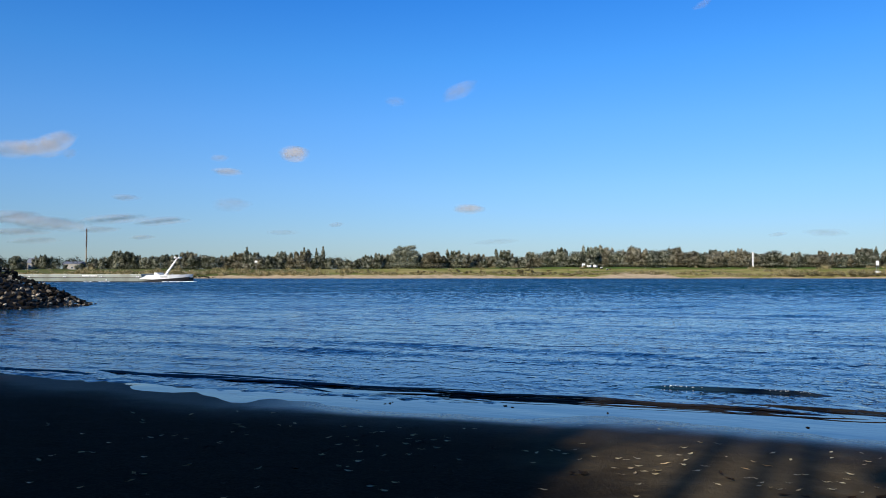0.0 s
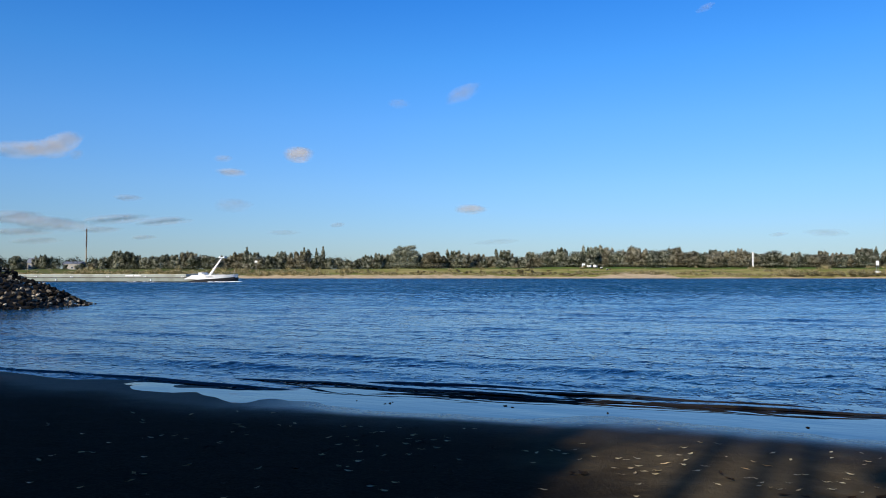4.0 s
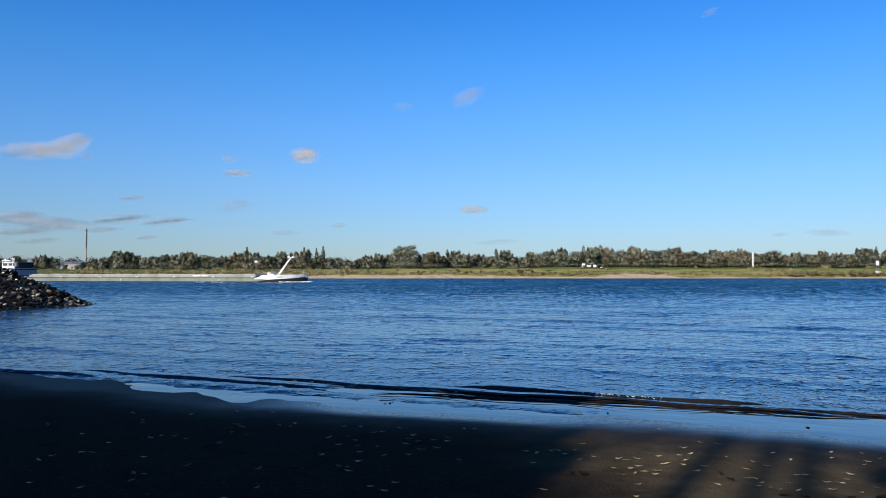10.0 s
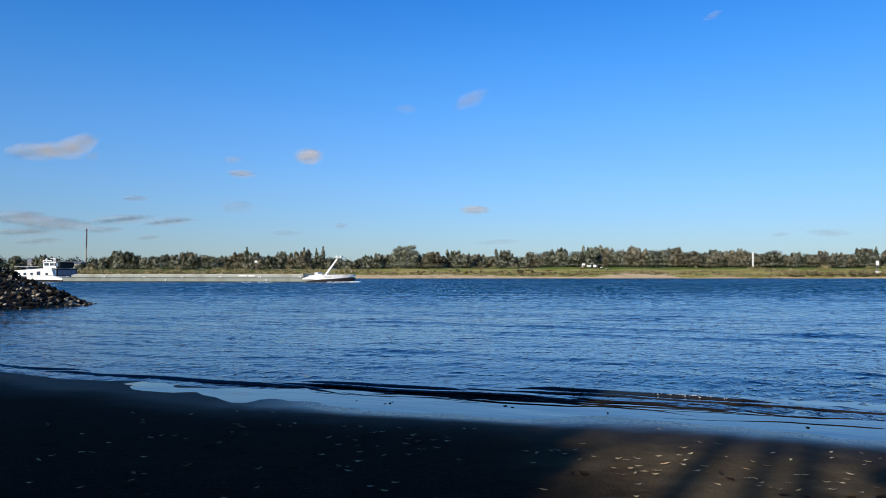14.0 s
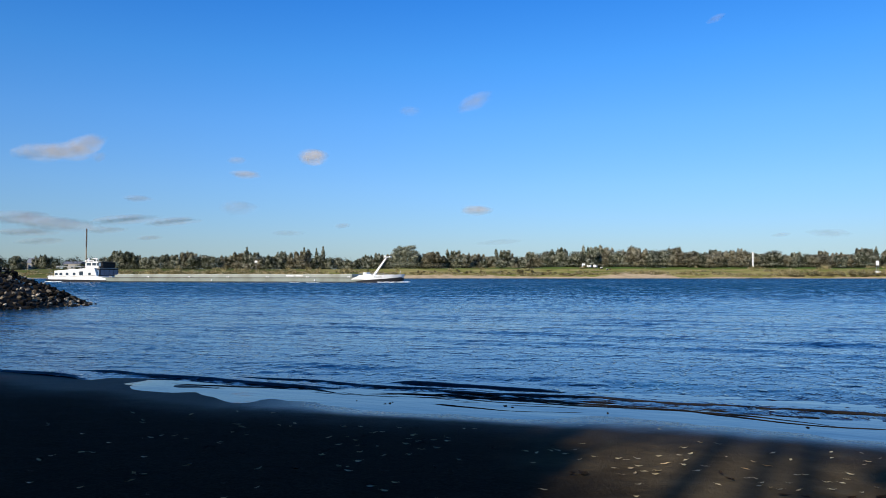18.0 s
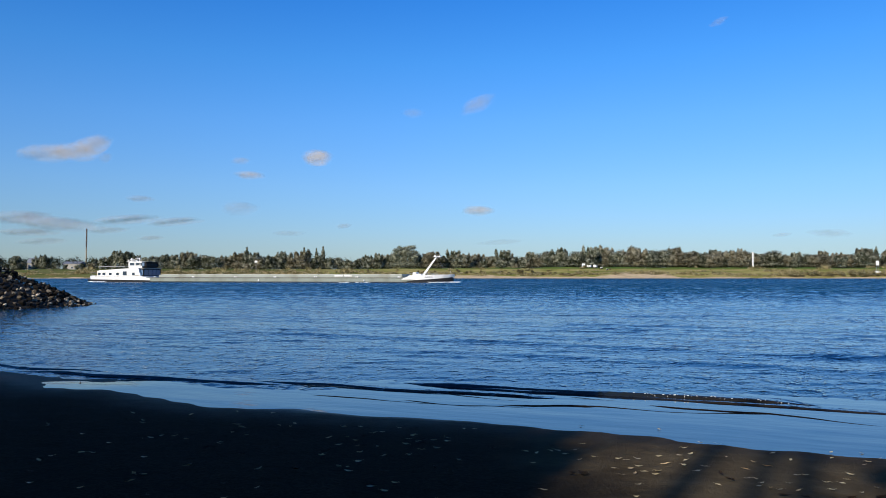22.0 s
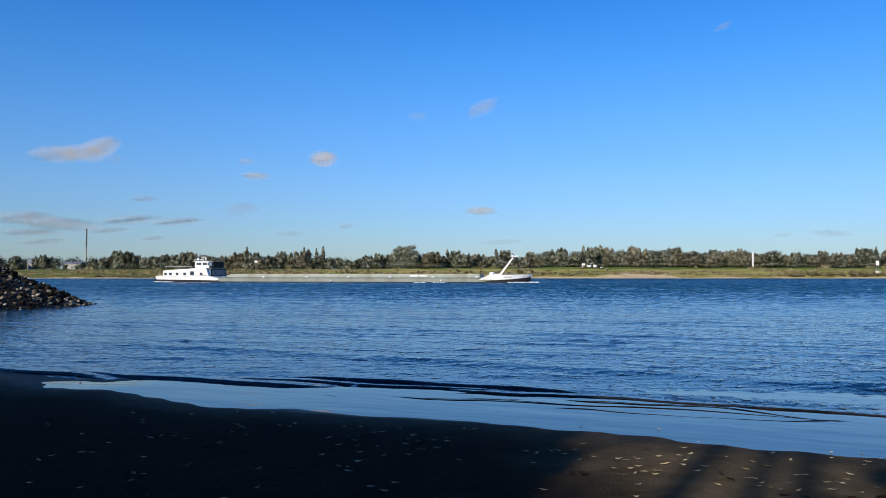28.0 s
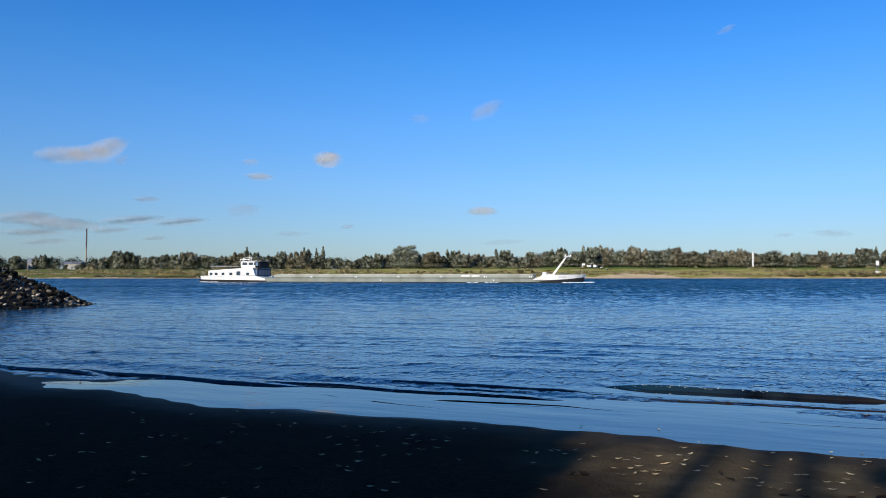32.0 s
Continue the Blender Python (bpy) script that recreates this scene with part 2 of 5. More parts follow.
M_GROUND, M_WATER, M_FILM, M_STONE, M_CLOUD = sand_ground(), water_mat("river_water"), film_mat(), stone_mat(), cloud_mat("cloud", (0.41, 0.38, 0.355))
M_WISP = cloud_mat("wisp", (0.29, 0.295, 0.325))
M_WHITE = painted("white_paint", (0.8, 0.79, 0.76), 0.4, 0.1)
M_CREAM = painted("cream_paint", (0.68, 0.66, 0.6), 0.5, 0.15)
M_HULL = painted("grey_green_hull", (0.2, 0.225, 0.185), 0.5, 0.3, 0.3)
M_COAMING = painted("pale_grey_paint", (0.27, 0.29, 0.245), 0.5, 0.25, 0.3)
M_COVER = painted("hatch_paint", (0.42, 0.425, 0.365), 0.5, 0.3, 0.3)
M_BLACK = painted("black_paint", (0.008, 0.008, 0.009), 0.8, 0.2)
M_STEEL = painted("galvanised_steel", (0.35, 0.36, 0.36), 0.4, 0.2, metal=0.6)
M_GLASS, M_BLUEGLASS = glass_mat("dark_window"), glass_mat("blue_window", (0.1, 0.15, 0.22))
M_PLASTER = painted("weathered_plaster", (0.36, 0.34, 0.3), 0.8, 0.25)
M_TARP = painted("grey_tarpaulin", (0.3, 0.31, 0.3), 0.8, 0.2)
M_BRICK = painted("chimney_brick", (0.3, 0.26, 0.19), 0.9, 0.3)
# soot of the chimney top, also the tone of the barge's painted shadow strip
M_SOOT_SHADOW = painted("sooty_brick_shadow", (0.07, 0.055, 0.05), 0.9, 0.3)
M_ROOF = painted("roof_sheet", (0.2, 0.21, 0.23), 0.6, 0.2)
M_BARK = bark_mat("bark", (0.14, 0.115, 0.09))
M_TREE = leaf_mat("willow_leaves", [(0.16, (0.04, 0.048, 0.026)), (0.4, (0.1, 0.108, 0.064)), (0.62, (0.23, 0.235, 0.16)), (0.85, (0.5, 0.49, 0.37))])
M_SILVER = leaf_mat("silver_willow_leaves", [(0.2, (0.1, 0.11, 0.065)), (0.45, (0.28, 0.29, 0.2)), (0.8, (0.5, 0.5, 0.38))])
# darker than the bank trees: shade of the gaps put into the leaf colour
M_SHADED_WOOD = leaf_mat("shaded_wood_leaves", [(0.2, (0.018, 0.024, 0.012)), (0.6, (0.06, 0.068, 0.035)), (0.9, (0.15, 0.15, 0.09))])
M_BROWN = leaf_mat("autumn_leaves", [(0.18, (0.085, 0.075, 0.042)), (0.44, (0.21, 0.185, 0.115)), (0.66, (0.37, 0.335, 0.225)), (0.9, (0.52, 0.475, 0.34))])
M_REED = leaf_mat("reeds", [(0.2, (0.2, 0.17, 0.075)), (0.48, (0.4, 0.33, 0.16)), (0.9, (0.6, 0.5, 0.28))])
M_SCRUB = leaf_mat("scrub_leaves", [(0.2, (0.1, 0.085, 0.035)), (0.5, (0.2, 0.165, 0.075)), (0.9, (0.36, 0.3, 0.15))], 0.3)
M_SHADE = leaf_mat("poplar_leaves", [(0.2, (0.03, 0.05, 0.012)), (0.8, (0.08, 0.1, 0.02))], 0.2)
M_LITTER = leaf_mat("fallen_leaves", [(0.1, (0.34, 0.26, 0.15)), (0.4, (0.56, 0.49, 0.32)), (0.7, (0.68, 0.6, 0.4)), (0.95, (0.46, 0.26, 0.09))], 0.15, 0.5)
M_ROT = leaf_mat("rotten_leaves", [(0.2, (0.008, 0.006, 0.004)), (0.8, (0.03, 0.02, 0.012))], 0.0, 0.6)
M_FOAM = Mat("foam", 0.7).colour((0.8, 0.82, 0.82)).m


# ---- mesh helpers ----
def mesh_ob(name, bm, material, parent=None, smooth=False):
    me = bpy.data.meshes.new(name)
    bm.to_mesh(me)
    bm.free()
    me.materials.append(material)
    if smooth:
        me.polygons.foreach_set("use_smooth", [True] * len(me.polygons))
    ob = new(name, me)
    ob.parent = parent
    return ob


def part(name, bm, material, parent, label="", smooth=False):
    ob = mesh_ob(name, bm, material, parent, smooth)
    return tagged(ob, label) if label else ob


def from_arrays(name, verts, faces, material, parent=None, smooth=False):
    me = bpy.data.meshes.new(name)
    me.from_pydata([tuple(map(float, v)) for v in verts], [], [tuple(map(int, f)) for f in faces])
    me.materials.append(material)
    if smooth:
        me.polygons.foreach_set("use_smooth", [True] * len(me.polygons))
    me.update()
    ob = new(name, me)
    ob.parent = parent
    return ob


def empty(name, m=None):
    ob = new(name)
    ob.empty_display_size = 0.3
    if m is not None:
        ob.matrix_basis = m
    return ob


def add_box(bm, x0, x1, y0, y1, z0, z1, bevel=0.0, taper=0.0):
    g = bmesh.ops.create_cube(bm, size=1.0)["verts"]
    for v in g:
        t = 1 - taper * (v.co.z + 0.5)
        v.co = Vector(((x0 + x1) / 2 + v.co.x * (x1 - x0) * t, (y0 + y1) / 2 + v.co.y * (y1 - y0) * t, (z0 + z1) / 2 + v.co.z * (z1 - z0)))
    if bevel:
        e = list({e for v in g for e in v.link_edges})
        bmesh.ops.bevel(bm, geom=e, offset=bevel, segments=2, affect="EDGES", profile=0.6)
    return bm


def box_bm(*a, **k):
    return add_box(bmesh.new(), *a, **k)


def add_tube(bm, a, b, r0, r1=None, seg=8):
    a, b = Vector(a), Vector(b)
    r1 = r0 if r1 is None else r1
    m = Matrix.Translation((a + b) / 2) @ (b - a).to_track_quat("Z", "Y").to_matrix().to_4x4()
    bmesh.ops.create_cone(bm, cap_ends=True, segments=seg, radius1=r0, radius2=r1, depth=(b - a).length, matrix=m)
    return bm


def tube_bm(*a, **k):
    return add_tube(bmesh.new(), *a, **k)


def loft_bm(stations):
    """Rings of equal length along a body, closed at both ends."""
    bm = bmesh.new()
    rings = [[bm.verts.new(p) for p in s] for s in stations]
    n = len(rings[0])
    for r0, r1 in zip(rings, rings[1:]):
        for i in range(n):
            bm.faces.new((r0[i], r0[(i + 1) % n], r1[(i + 1) % n], r1[i]))
    bm.faces.new(rings[0][::-1])
    bm.faces.new(rings[-1])
    bmesh.ops.recalc_face_normals(bm, faces=bm.faces)
    return bm


def grid_ob(name, xs, ys, height, material, smooth=True):
    X, Y = np.meshgrid(xs, ys)
    Z = height(X, Y)
    n, k = len(xs), len(ys)
    v = np.stack([X.ravel(), Y.ravel(), Z.ravel()], 1).astype(np.float32)
    i = (np.arange(k - 1)[:, None] * n + np.arange(n - 1)[None, :]).ravel()
    f = np.stack([i, i + 1, i + n + 1, i + n], 1).astype(np.int32)
    me = bpy.data.meshes.new(name)
    me.vertices.add(len(v))
    me.vertices.foreach_set("co", v.ravel())
    me.loops.add(f.size)
    me.loops.foreach_set("vertex_index", f.ravel())
    me.polygons.add(len(f))
    me.polygons.foreach_set("loop_start", np.arange(0, f.size, 4, dtype=np.int32))
    me.update(calc_edges=True)
    me.polygons.foreach_set("use_smooth", [smooth] * len(f))
    me.materials.append(material)
    me.validate()
    return new(name, me)


def stretch(*runs):
    """Coordinates from runs of (start, stop, step)."""
    out = []
    for a, b, s in runs:
        out += list(np.arange(a, b, s))
    return np.array(out + [runs[-1][1]])


def waves(X, Y, seed, comps, turn, spread_):
    """A sum of short-crested sine waves, running along the direction turn."""
    rng = np.random.RandomState(seed)
    Z = np.zeros_like(X, dtype=float)
    for length, amp, count in comps:
        for _ in range(count):
            a = turn + rng.normal() * spread_
            k = 2 * math.pi / (length * rng.uniform(0.8, 1.25))
            Z += amp / math.sqrt(count) * np.sin(k * (X * math.cos(a) + Y * math.sin(a)) + rng.uniform(0, 6.28)).astype(np.float32)
    return Z


# ---- the ground: near beach, river bed, far bank, all one sheet ----
OUT = Vector((0.378, 0.926, 0))        # from the beach out into the river


def shore(X):
    """The y at which the wet film ends on the near beach."""
    xs = np.array([-60, -20, -11.5, -9.4, -8.3, -7.2, -6.4, -5.8, -5.2, -3.7, -2.67, -1.7, -0.7, 0.15, 1.8, 3.4, 4.75, 5.8, 12, 40, 80])
    ys = np.array([20, 19.2, 17.2, 15.9, 14.9, 14.05, 14.4, 13.75, 13.2, 12.55, 12.3, 12.0, 11.6, 11.3, 11.1, 10.7, 10.15, 9.7, 8.0, 2.0, -10])
    return sum(np.interp(X + 0.5 * k / 8, xs, ys) for k in range(-8, 9)) / 17


def ground_height(X, Y):
    rough = waves(X, Y, 3, [(2.6, 0.003, 5), (0.9, 0.001, 5)], 1.2, 1.0)
    d = (shore(X) - Y) * 0.93
    rise = np.interp(X, [1, 2, 4, 6], [0.045, 0.038, 0.031, 0.027])
    dip = np.interp(X, [-9.5, -7.2], [0.08, 0.035])
    near = 0.03 + np.where(d > 0, rise * np.minimum(d, 1.2) + 0.048 * np.maximum(d - 1.2, 0) + 0.0009 * d * d, dip * np.maximum(d, -1.5) + 0.06 * np.minimum(d + 1.5, 0))
    bar = np.exp(-((Y - (15.0 - 0.22 * (X + 6.3))) / 0.32) ** 2) * np.clip((X + 6.4) / 1.2, 0, 1) * np.clip((-2.0 - X) / 1.2, 0, 1)
    near = np.minimum(near, 1.6 + 0.02 * d) + 0.013 * bar + rough * np.clip(1.2 - np.abs(Y - 9) / 30, 0, 1)
    near = np.maximum(near, -4.0)
    b = Y - (410.5 + 1.2 * np.sin(X / 23) + 0.7 * np.sin(X / 9.1 + 1))
    lumps = waves(X, Y, 8, [(34, 0.25, 4), (9, 0.12, 5)], 0.4, 1.2)
    up = np.interp(X, [-260, -60, 40, 110, 180, 300], [5.2, 5.4, 6.2, 6.4, 6.3, 6.2])
    far = np.where(b < 9, 0.22 * b, 1.98 + (b - 9) * (up - 2) / 26)
    far = np.minimum(far, up + 0.002 * np.maximum(b - 35, 0)) + lumps * np.clip(b / 12, 0, 1)
    far = np.maximum(far, -4.0)
    return np.where(Y < 200, near, far)


gx = stretch((-4500, -1000, 500), (-1000, -320, 60), (-320, -16, 4), (-16, 16, 0.2), (16, 320, 4), (320, 1000, 60), (1000, 4500, 500))
gy = stretch((-400, -40, 30), (-40, 2, 1.5), (2, 19, 0.15), (19, 60, 3), (60, 402, 30), (402, 452, 1.2), (452, 560, 8), (560, 4800, 240))
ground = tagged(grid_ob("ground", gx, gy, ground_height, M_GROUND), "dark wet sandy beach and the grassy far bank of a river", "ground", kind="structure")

# ---- water ----
SHOREWARD = math.atan2(-OUT.y, -OUT.x)


def water_height(X, Y):
    """Short steep wind chop over low swell; calmer in the lee of the groyne and close to the beach."""
    Z = waves(X, Y, 11, [(2.6, 0.0034, 4), (1.5, 0.0032, 7)], SHOREWARD, 0.22)
    Z += waves(X, Y, 12, [(0.9, 0.0034, 12)], SHOREWARD, 0.6)
    Z += waves(X, Y, 13, [(0.55, 0.0048, 16), (0.36, 0.0044, 18)], SHOREWARD, 0.9) * np.clip((64 - Y) / 40, 0, 1)
    Z = 0.026 * (np.exp(np.clip(Z, -0.05, 0.05) / 0.026) - 1)
    swell = waves(X, Y, 16, [(3.4, 0.012, 3), (2.1, 0.007, 3)], SHOREWARD, 0.07)
    Z += 0.017 * (np.exp(np.clip(swell, -0.03, 0.023) / 0.017) - 1) * np.clip((45 - Y) / 30, 0.15, 1)
    patch = waves(X, Y, 14, [(9, 0.3, 6), (4, 0.2, 8)], SHOREWARD, 0.9)
    Z *= np.clip(0.95 + patch, 0.45, 1.6)
    far = waves(X, Y, 15, [(3.6, 0.009, 8), (2.2, 0.013, 12), (1.4, 0.013, 14)], SHOREWARD, 0.8)
    far = 0.05 * (np.exp(np.clip(far, -0.08, 0.08) / 0.05) - 1)
    # two low ridges of an old wake that cross the river aslant
    s = (X - 16) * 0.67 + (Y - 38) * 0.74
    along = np.clip((55 - np.abs((X - 16) * 0.74 - (Y - 38) * 0.67)) / 25, 0, 1)
    far += along * (0.05 * np.exp(-(s / 0.5) ** 2) + 0.03 * np.exp(-((s - 3.6) / 0.6) ** 2))
    return -0.026 + Z * np.clip(1.15 - np.maximum(Y - 50, 0) / 90, 0, 1) + far * np.clip((Y - 26) / 60, 0, 1) * np.clip((430 - Y) / 150, 0.15, 1)


def fan_rows(y, step, last):
    """Rows across the river, wider apart the farther out they lie."""
    out = []
    while y < last:
        out.append(y)
        y += step if y < 28 else step + (y - 28) * 0.0042
    return np.array(out + [last])


def fan_ob(name, us, ys, height, material):
    """A sheet of water whose columns fan out from a point behind the beach."""
    ob = grid_ob(name, us, ys, lambda U, Y: U * 0.0, material)
    U, Y = np.meshgrid(us, ys)
    X = U * (Y + 64)
    co = np.stack([X.ravel(), Y.ravel(), height(X, Y).ravel()], 1).astype(np.float32)
    ob.data.vertices.foreach_set("co", co.ravel())
    ob.data.update()
    return ob


us = stretch((-8, -1, 1), (-1, -0.66, 0.02), (-0.66, 0.66, 0.0029), (0.66, 1, 0.02), (1, 8, 1))
water = tagged(fan_ob("water", us, fan_rows(-30, 0.1, 700), water_height, M_WATER), "wind-rippled blue river water", "water", kind="structure")

fx = stretch((-13, 10, 0.25))


def film_bm():
    bm = bmesh.new()
    rows = []
    ds = [1.6 - 0.35 * i for i in range(22)]
    for x in fx:
        y0 = float(shore(x))
        fall = float(np.interp(x, [-9.5, -7.0, -2.5], [0.075, 0.031, 0.02]))
        drop = float(np.interp(x, [-9.2, -7.6], [0.02, 0.0]))
        rows.append([bm.verts.new((x + 0.37 * -d, y0 - d * 0.93, 0.03 - drop + (fall if d < 0 else 0.02) * d)) for d in ds])
    for a, b in zip(rows, rows[1:]):
        for i in range(len(ds) - 1):
            bm.faces.new((a[i], a[i + 1], b[i + 1], b[i]))
    bmesh.ops.recalc_face_normals(bm, faces=bm.faces)
    return bm


film = tagged(mesh_ob("shore_film", film_bm(), M_FILM, smooth=True), "thin mirror-smooth sheet of water on wet sand", "water", kind="structure")

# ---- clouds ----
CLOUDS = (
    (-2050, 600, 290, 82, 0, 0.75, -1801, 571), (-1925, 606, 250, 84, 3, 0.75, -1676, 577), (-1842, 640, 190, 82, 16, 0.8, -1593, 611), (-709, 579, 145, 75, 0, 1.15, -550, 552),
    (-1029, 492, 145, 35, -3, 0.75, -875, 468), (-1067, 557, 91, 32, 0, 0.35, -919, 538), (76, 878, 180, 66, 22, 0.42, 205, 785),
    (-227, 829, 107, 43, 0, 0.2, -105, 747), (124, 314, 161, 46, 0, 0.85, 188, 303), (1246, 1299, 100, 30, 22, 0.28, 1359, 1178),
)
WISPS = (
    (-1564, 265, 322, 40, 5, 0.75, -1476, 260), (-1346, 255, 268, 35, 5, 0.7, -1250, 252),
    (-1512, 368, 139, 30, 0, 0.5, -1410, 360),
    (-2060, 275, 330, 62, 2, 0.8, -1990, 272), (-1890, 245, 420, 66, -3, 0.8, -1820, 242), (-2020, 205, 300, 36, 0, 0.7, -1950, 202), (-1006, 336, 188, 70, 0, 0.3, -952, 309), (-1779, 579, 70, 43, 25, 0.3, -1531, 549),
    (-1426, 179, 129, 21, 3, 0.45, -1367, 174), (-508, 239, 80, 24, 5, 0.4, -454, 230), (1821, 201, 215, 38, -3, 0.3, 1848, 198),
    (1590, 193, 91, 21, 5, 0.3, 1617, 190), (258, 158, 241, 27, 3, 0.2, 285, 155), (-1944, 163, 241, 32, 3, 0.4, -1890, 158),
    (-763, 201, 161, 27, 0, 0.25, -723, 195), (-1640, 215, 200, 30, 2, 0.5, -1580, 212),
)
MOVING = []


def cloud(x, z, w, h, tilt, dens, x1, z1, label, material):
    """An uneven lens of vapour, thin at its rim."""
    bm = bmesh.new()
    bmesh.ops.create_icosphere(bm, subdivisions=5, radius=1.0)
    thick = []
    seed = Vector((x * 0.01, z * 0.013, 3))
    for v in bm.verts:
        thick.append(max(0.0, 1 - v.co.x ** 2 - v.co.z ** 2) ** 0.7)
        k = 1 + 0.22 * noise.noise(v.co * 1.3 + seed)
        v.co = Vector((v.co.x * w * 0.58 * k, v.co.y * w * 0.25, v.co.z * h * 0.6 * k))
    ob = mesh_ob("cloud", bm, material, smooth=True)
    for nm, vals in (("thick", thick), ("dens", [dens * 0.75] * len(thick))):
        ob.data.attributes.new(nm, "FLOAT", "POINT").data.foreach_set("value", vals)
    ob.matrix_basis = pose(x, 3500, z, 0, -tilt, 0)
    ob.visible_shadow = False
    tagged(ob, label, "cloud", group="clouds", kind="stuff")
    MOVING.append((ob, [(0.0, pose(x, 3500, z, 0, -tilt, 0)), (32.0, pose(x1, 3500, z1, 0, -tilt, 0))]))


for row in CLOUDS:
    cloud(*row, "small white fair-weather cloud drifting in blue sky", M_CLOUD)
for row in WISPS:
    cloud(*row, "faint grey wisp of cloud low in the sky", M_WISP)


# ---- breaking waves along the near shore ----
ALONG = Vector((0.926, -0.378, 0))


def crest_mesh(length, seed, tall=0.08, wide=1.0, wander=0.28, pitch=0.28):
    """A low breaking ridge of water, steep towards the beach and drawn out behind."""
    r = random.Random(seed)
    prof = [(-0.16, -0.06), (-0.1, 0.0), (-0.08, 0.32), (-0.05, 0.8), (0.0, 1.0), (0.1, 0.9), (0.3, 0.56), (0.55, 0.26), (0.85, 0.08), (1.2, -0.06)]
    n = max(24, int(length * 10))
    off = Vector((r.uniform(0, 50), r.uniform(0, 50), 0))
    verts, faces = [], []
    for i in range(n + 1):
        u = i / n
        x = (u - 0.5) * length
        env = min(1.0, 1.6 * math.sin(math.pi * u)) ** 1.2 * (0.78 + 0.34 * noise.noise(off + Vector((x * 0.55, 0, 0))) + 0.05 * noise.noise(off + Vector((x * 3.1, 4, 0))))
        sink = 0.06 * (1 - min(1.0, 1.6 * math.sin(math.pi * u))) ** 1.5
        bend = wander * noise.noise(off + Vector((x * pitch, 9, 0))) + 0.05 * noise.noise(off + Vector((x * 2.0, 12, 0)))
        for q, h in prof:
            verts.append((x, q * wide * (0.7 + 0.5 * max(env, 0)) + bend, (h * tall if h > 0 else h * wide) * max(env, 0.0) - sink - 0.012 * wide + 0.004 * wide * noise.noise(off + Vector((x * 5, q * 5, 0)))))
    k = len(prof)
    for i in range(n):
        for j in range(k - 1):
            a = i * k + j
            faces.append((a, a + k, a + k + 1, a + 1))
    return verts, faces


def crest_line(verts):
    """The points along the top of a crest."""
    return verts[4::10]


# time at which each one stands highest, place along the shore, length
CRESTS = ((0.1, -5.2, 6.0), (0.8, 4.6, 4.2), (1.1, -1.2, 9.0), (2.0, 5.0, 4.0), (3.0, -2.2, 11.0), (3.15, 4.4, 5.5), (4.6, 0.5, 7.0), (5.9, -3.0, 10.5), (7.0, 2.6, 5.5), (8.1, 2.8, 7.0), (10.0, 1.9, 7.0), (12.2, -0.8, 7.0),
          (13.0, 4.8, 4.5), (14.0, -2.2, 5.0), (14.2, 2.8, 6.0), (15.8, 0.0, 7.0), (17.2, -3.0, 3.0), (18.0, -0.6, 4.5), (20.0, 2.6, 9.0), (21.1, -1.5, 11.0), (22.3, 2.2, 9.5), (24.0, -6.4, 5.0), (24.3, 4.0, 5.5),
          (25.0, -1.2, 16.0), (26.7, 1.0, 8.0), (28.1, -1.3, 8.0), (29.1, 2.2, 9.0), (30.1, 4.9, 4.5), (31.0, 0.8, 8.0), (31.8, -0.8, 6.0), (32.0, 4.2, 6.0))
# how far out some of them break; the others break 2.65 m beyond the film's edge
BREAK = {0.8: 3.6, 2.0: 3.2, 3.0: 3.4, 3.15: 3.2, 13.0: 3.0, 21.1: 2.4, 18.0: 3.1, 28.1: 3.1, 31.0: 3.4, 31.8: 3.4, 32.0: 3.7}
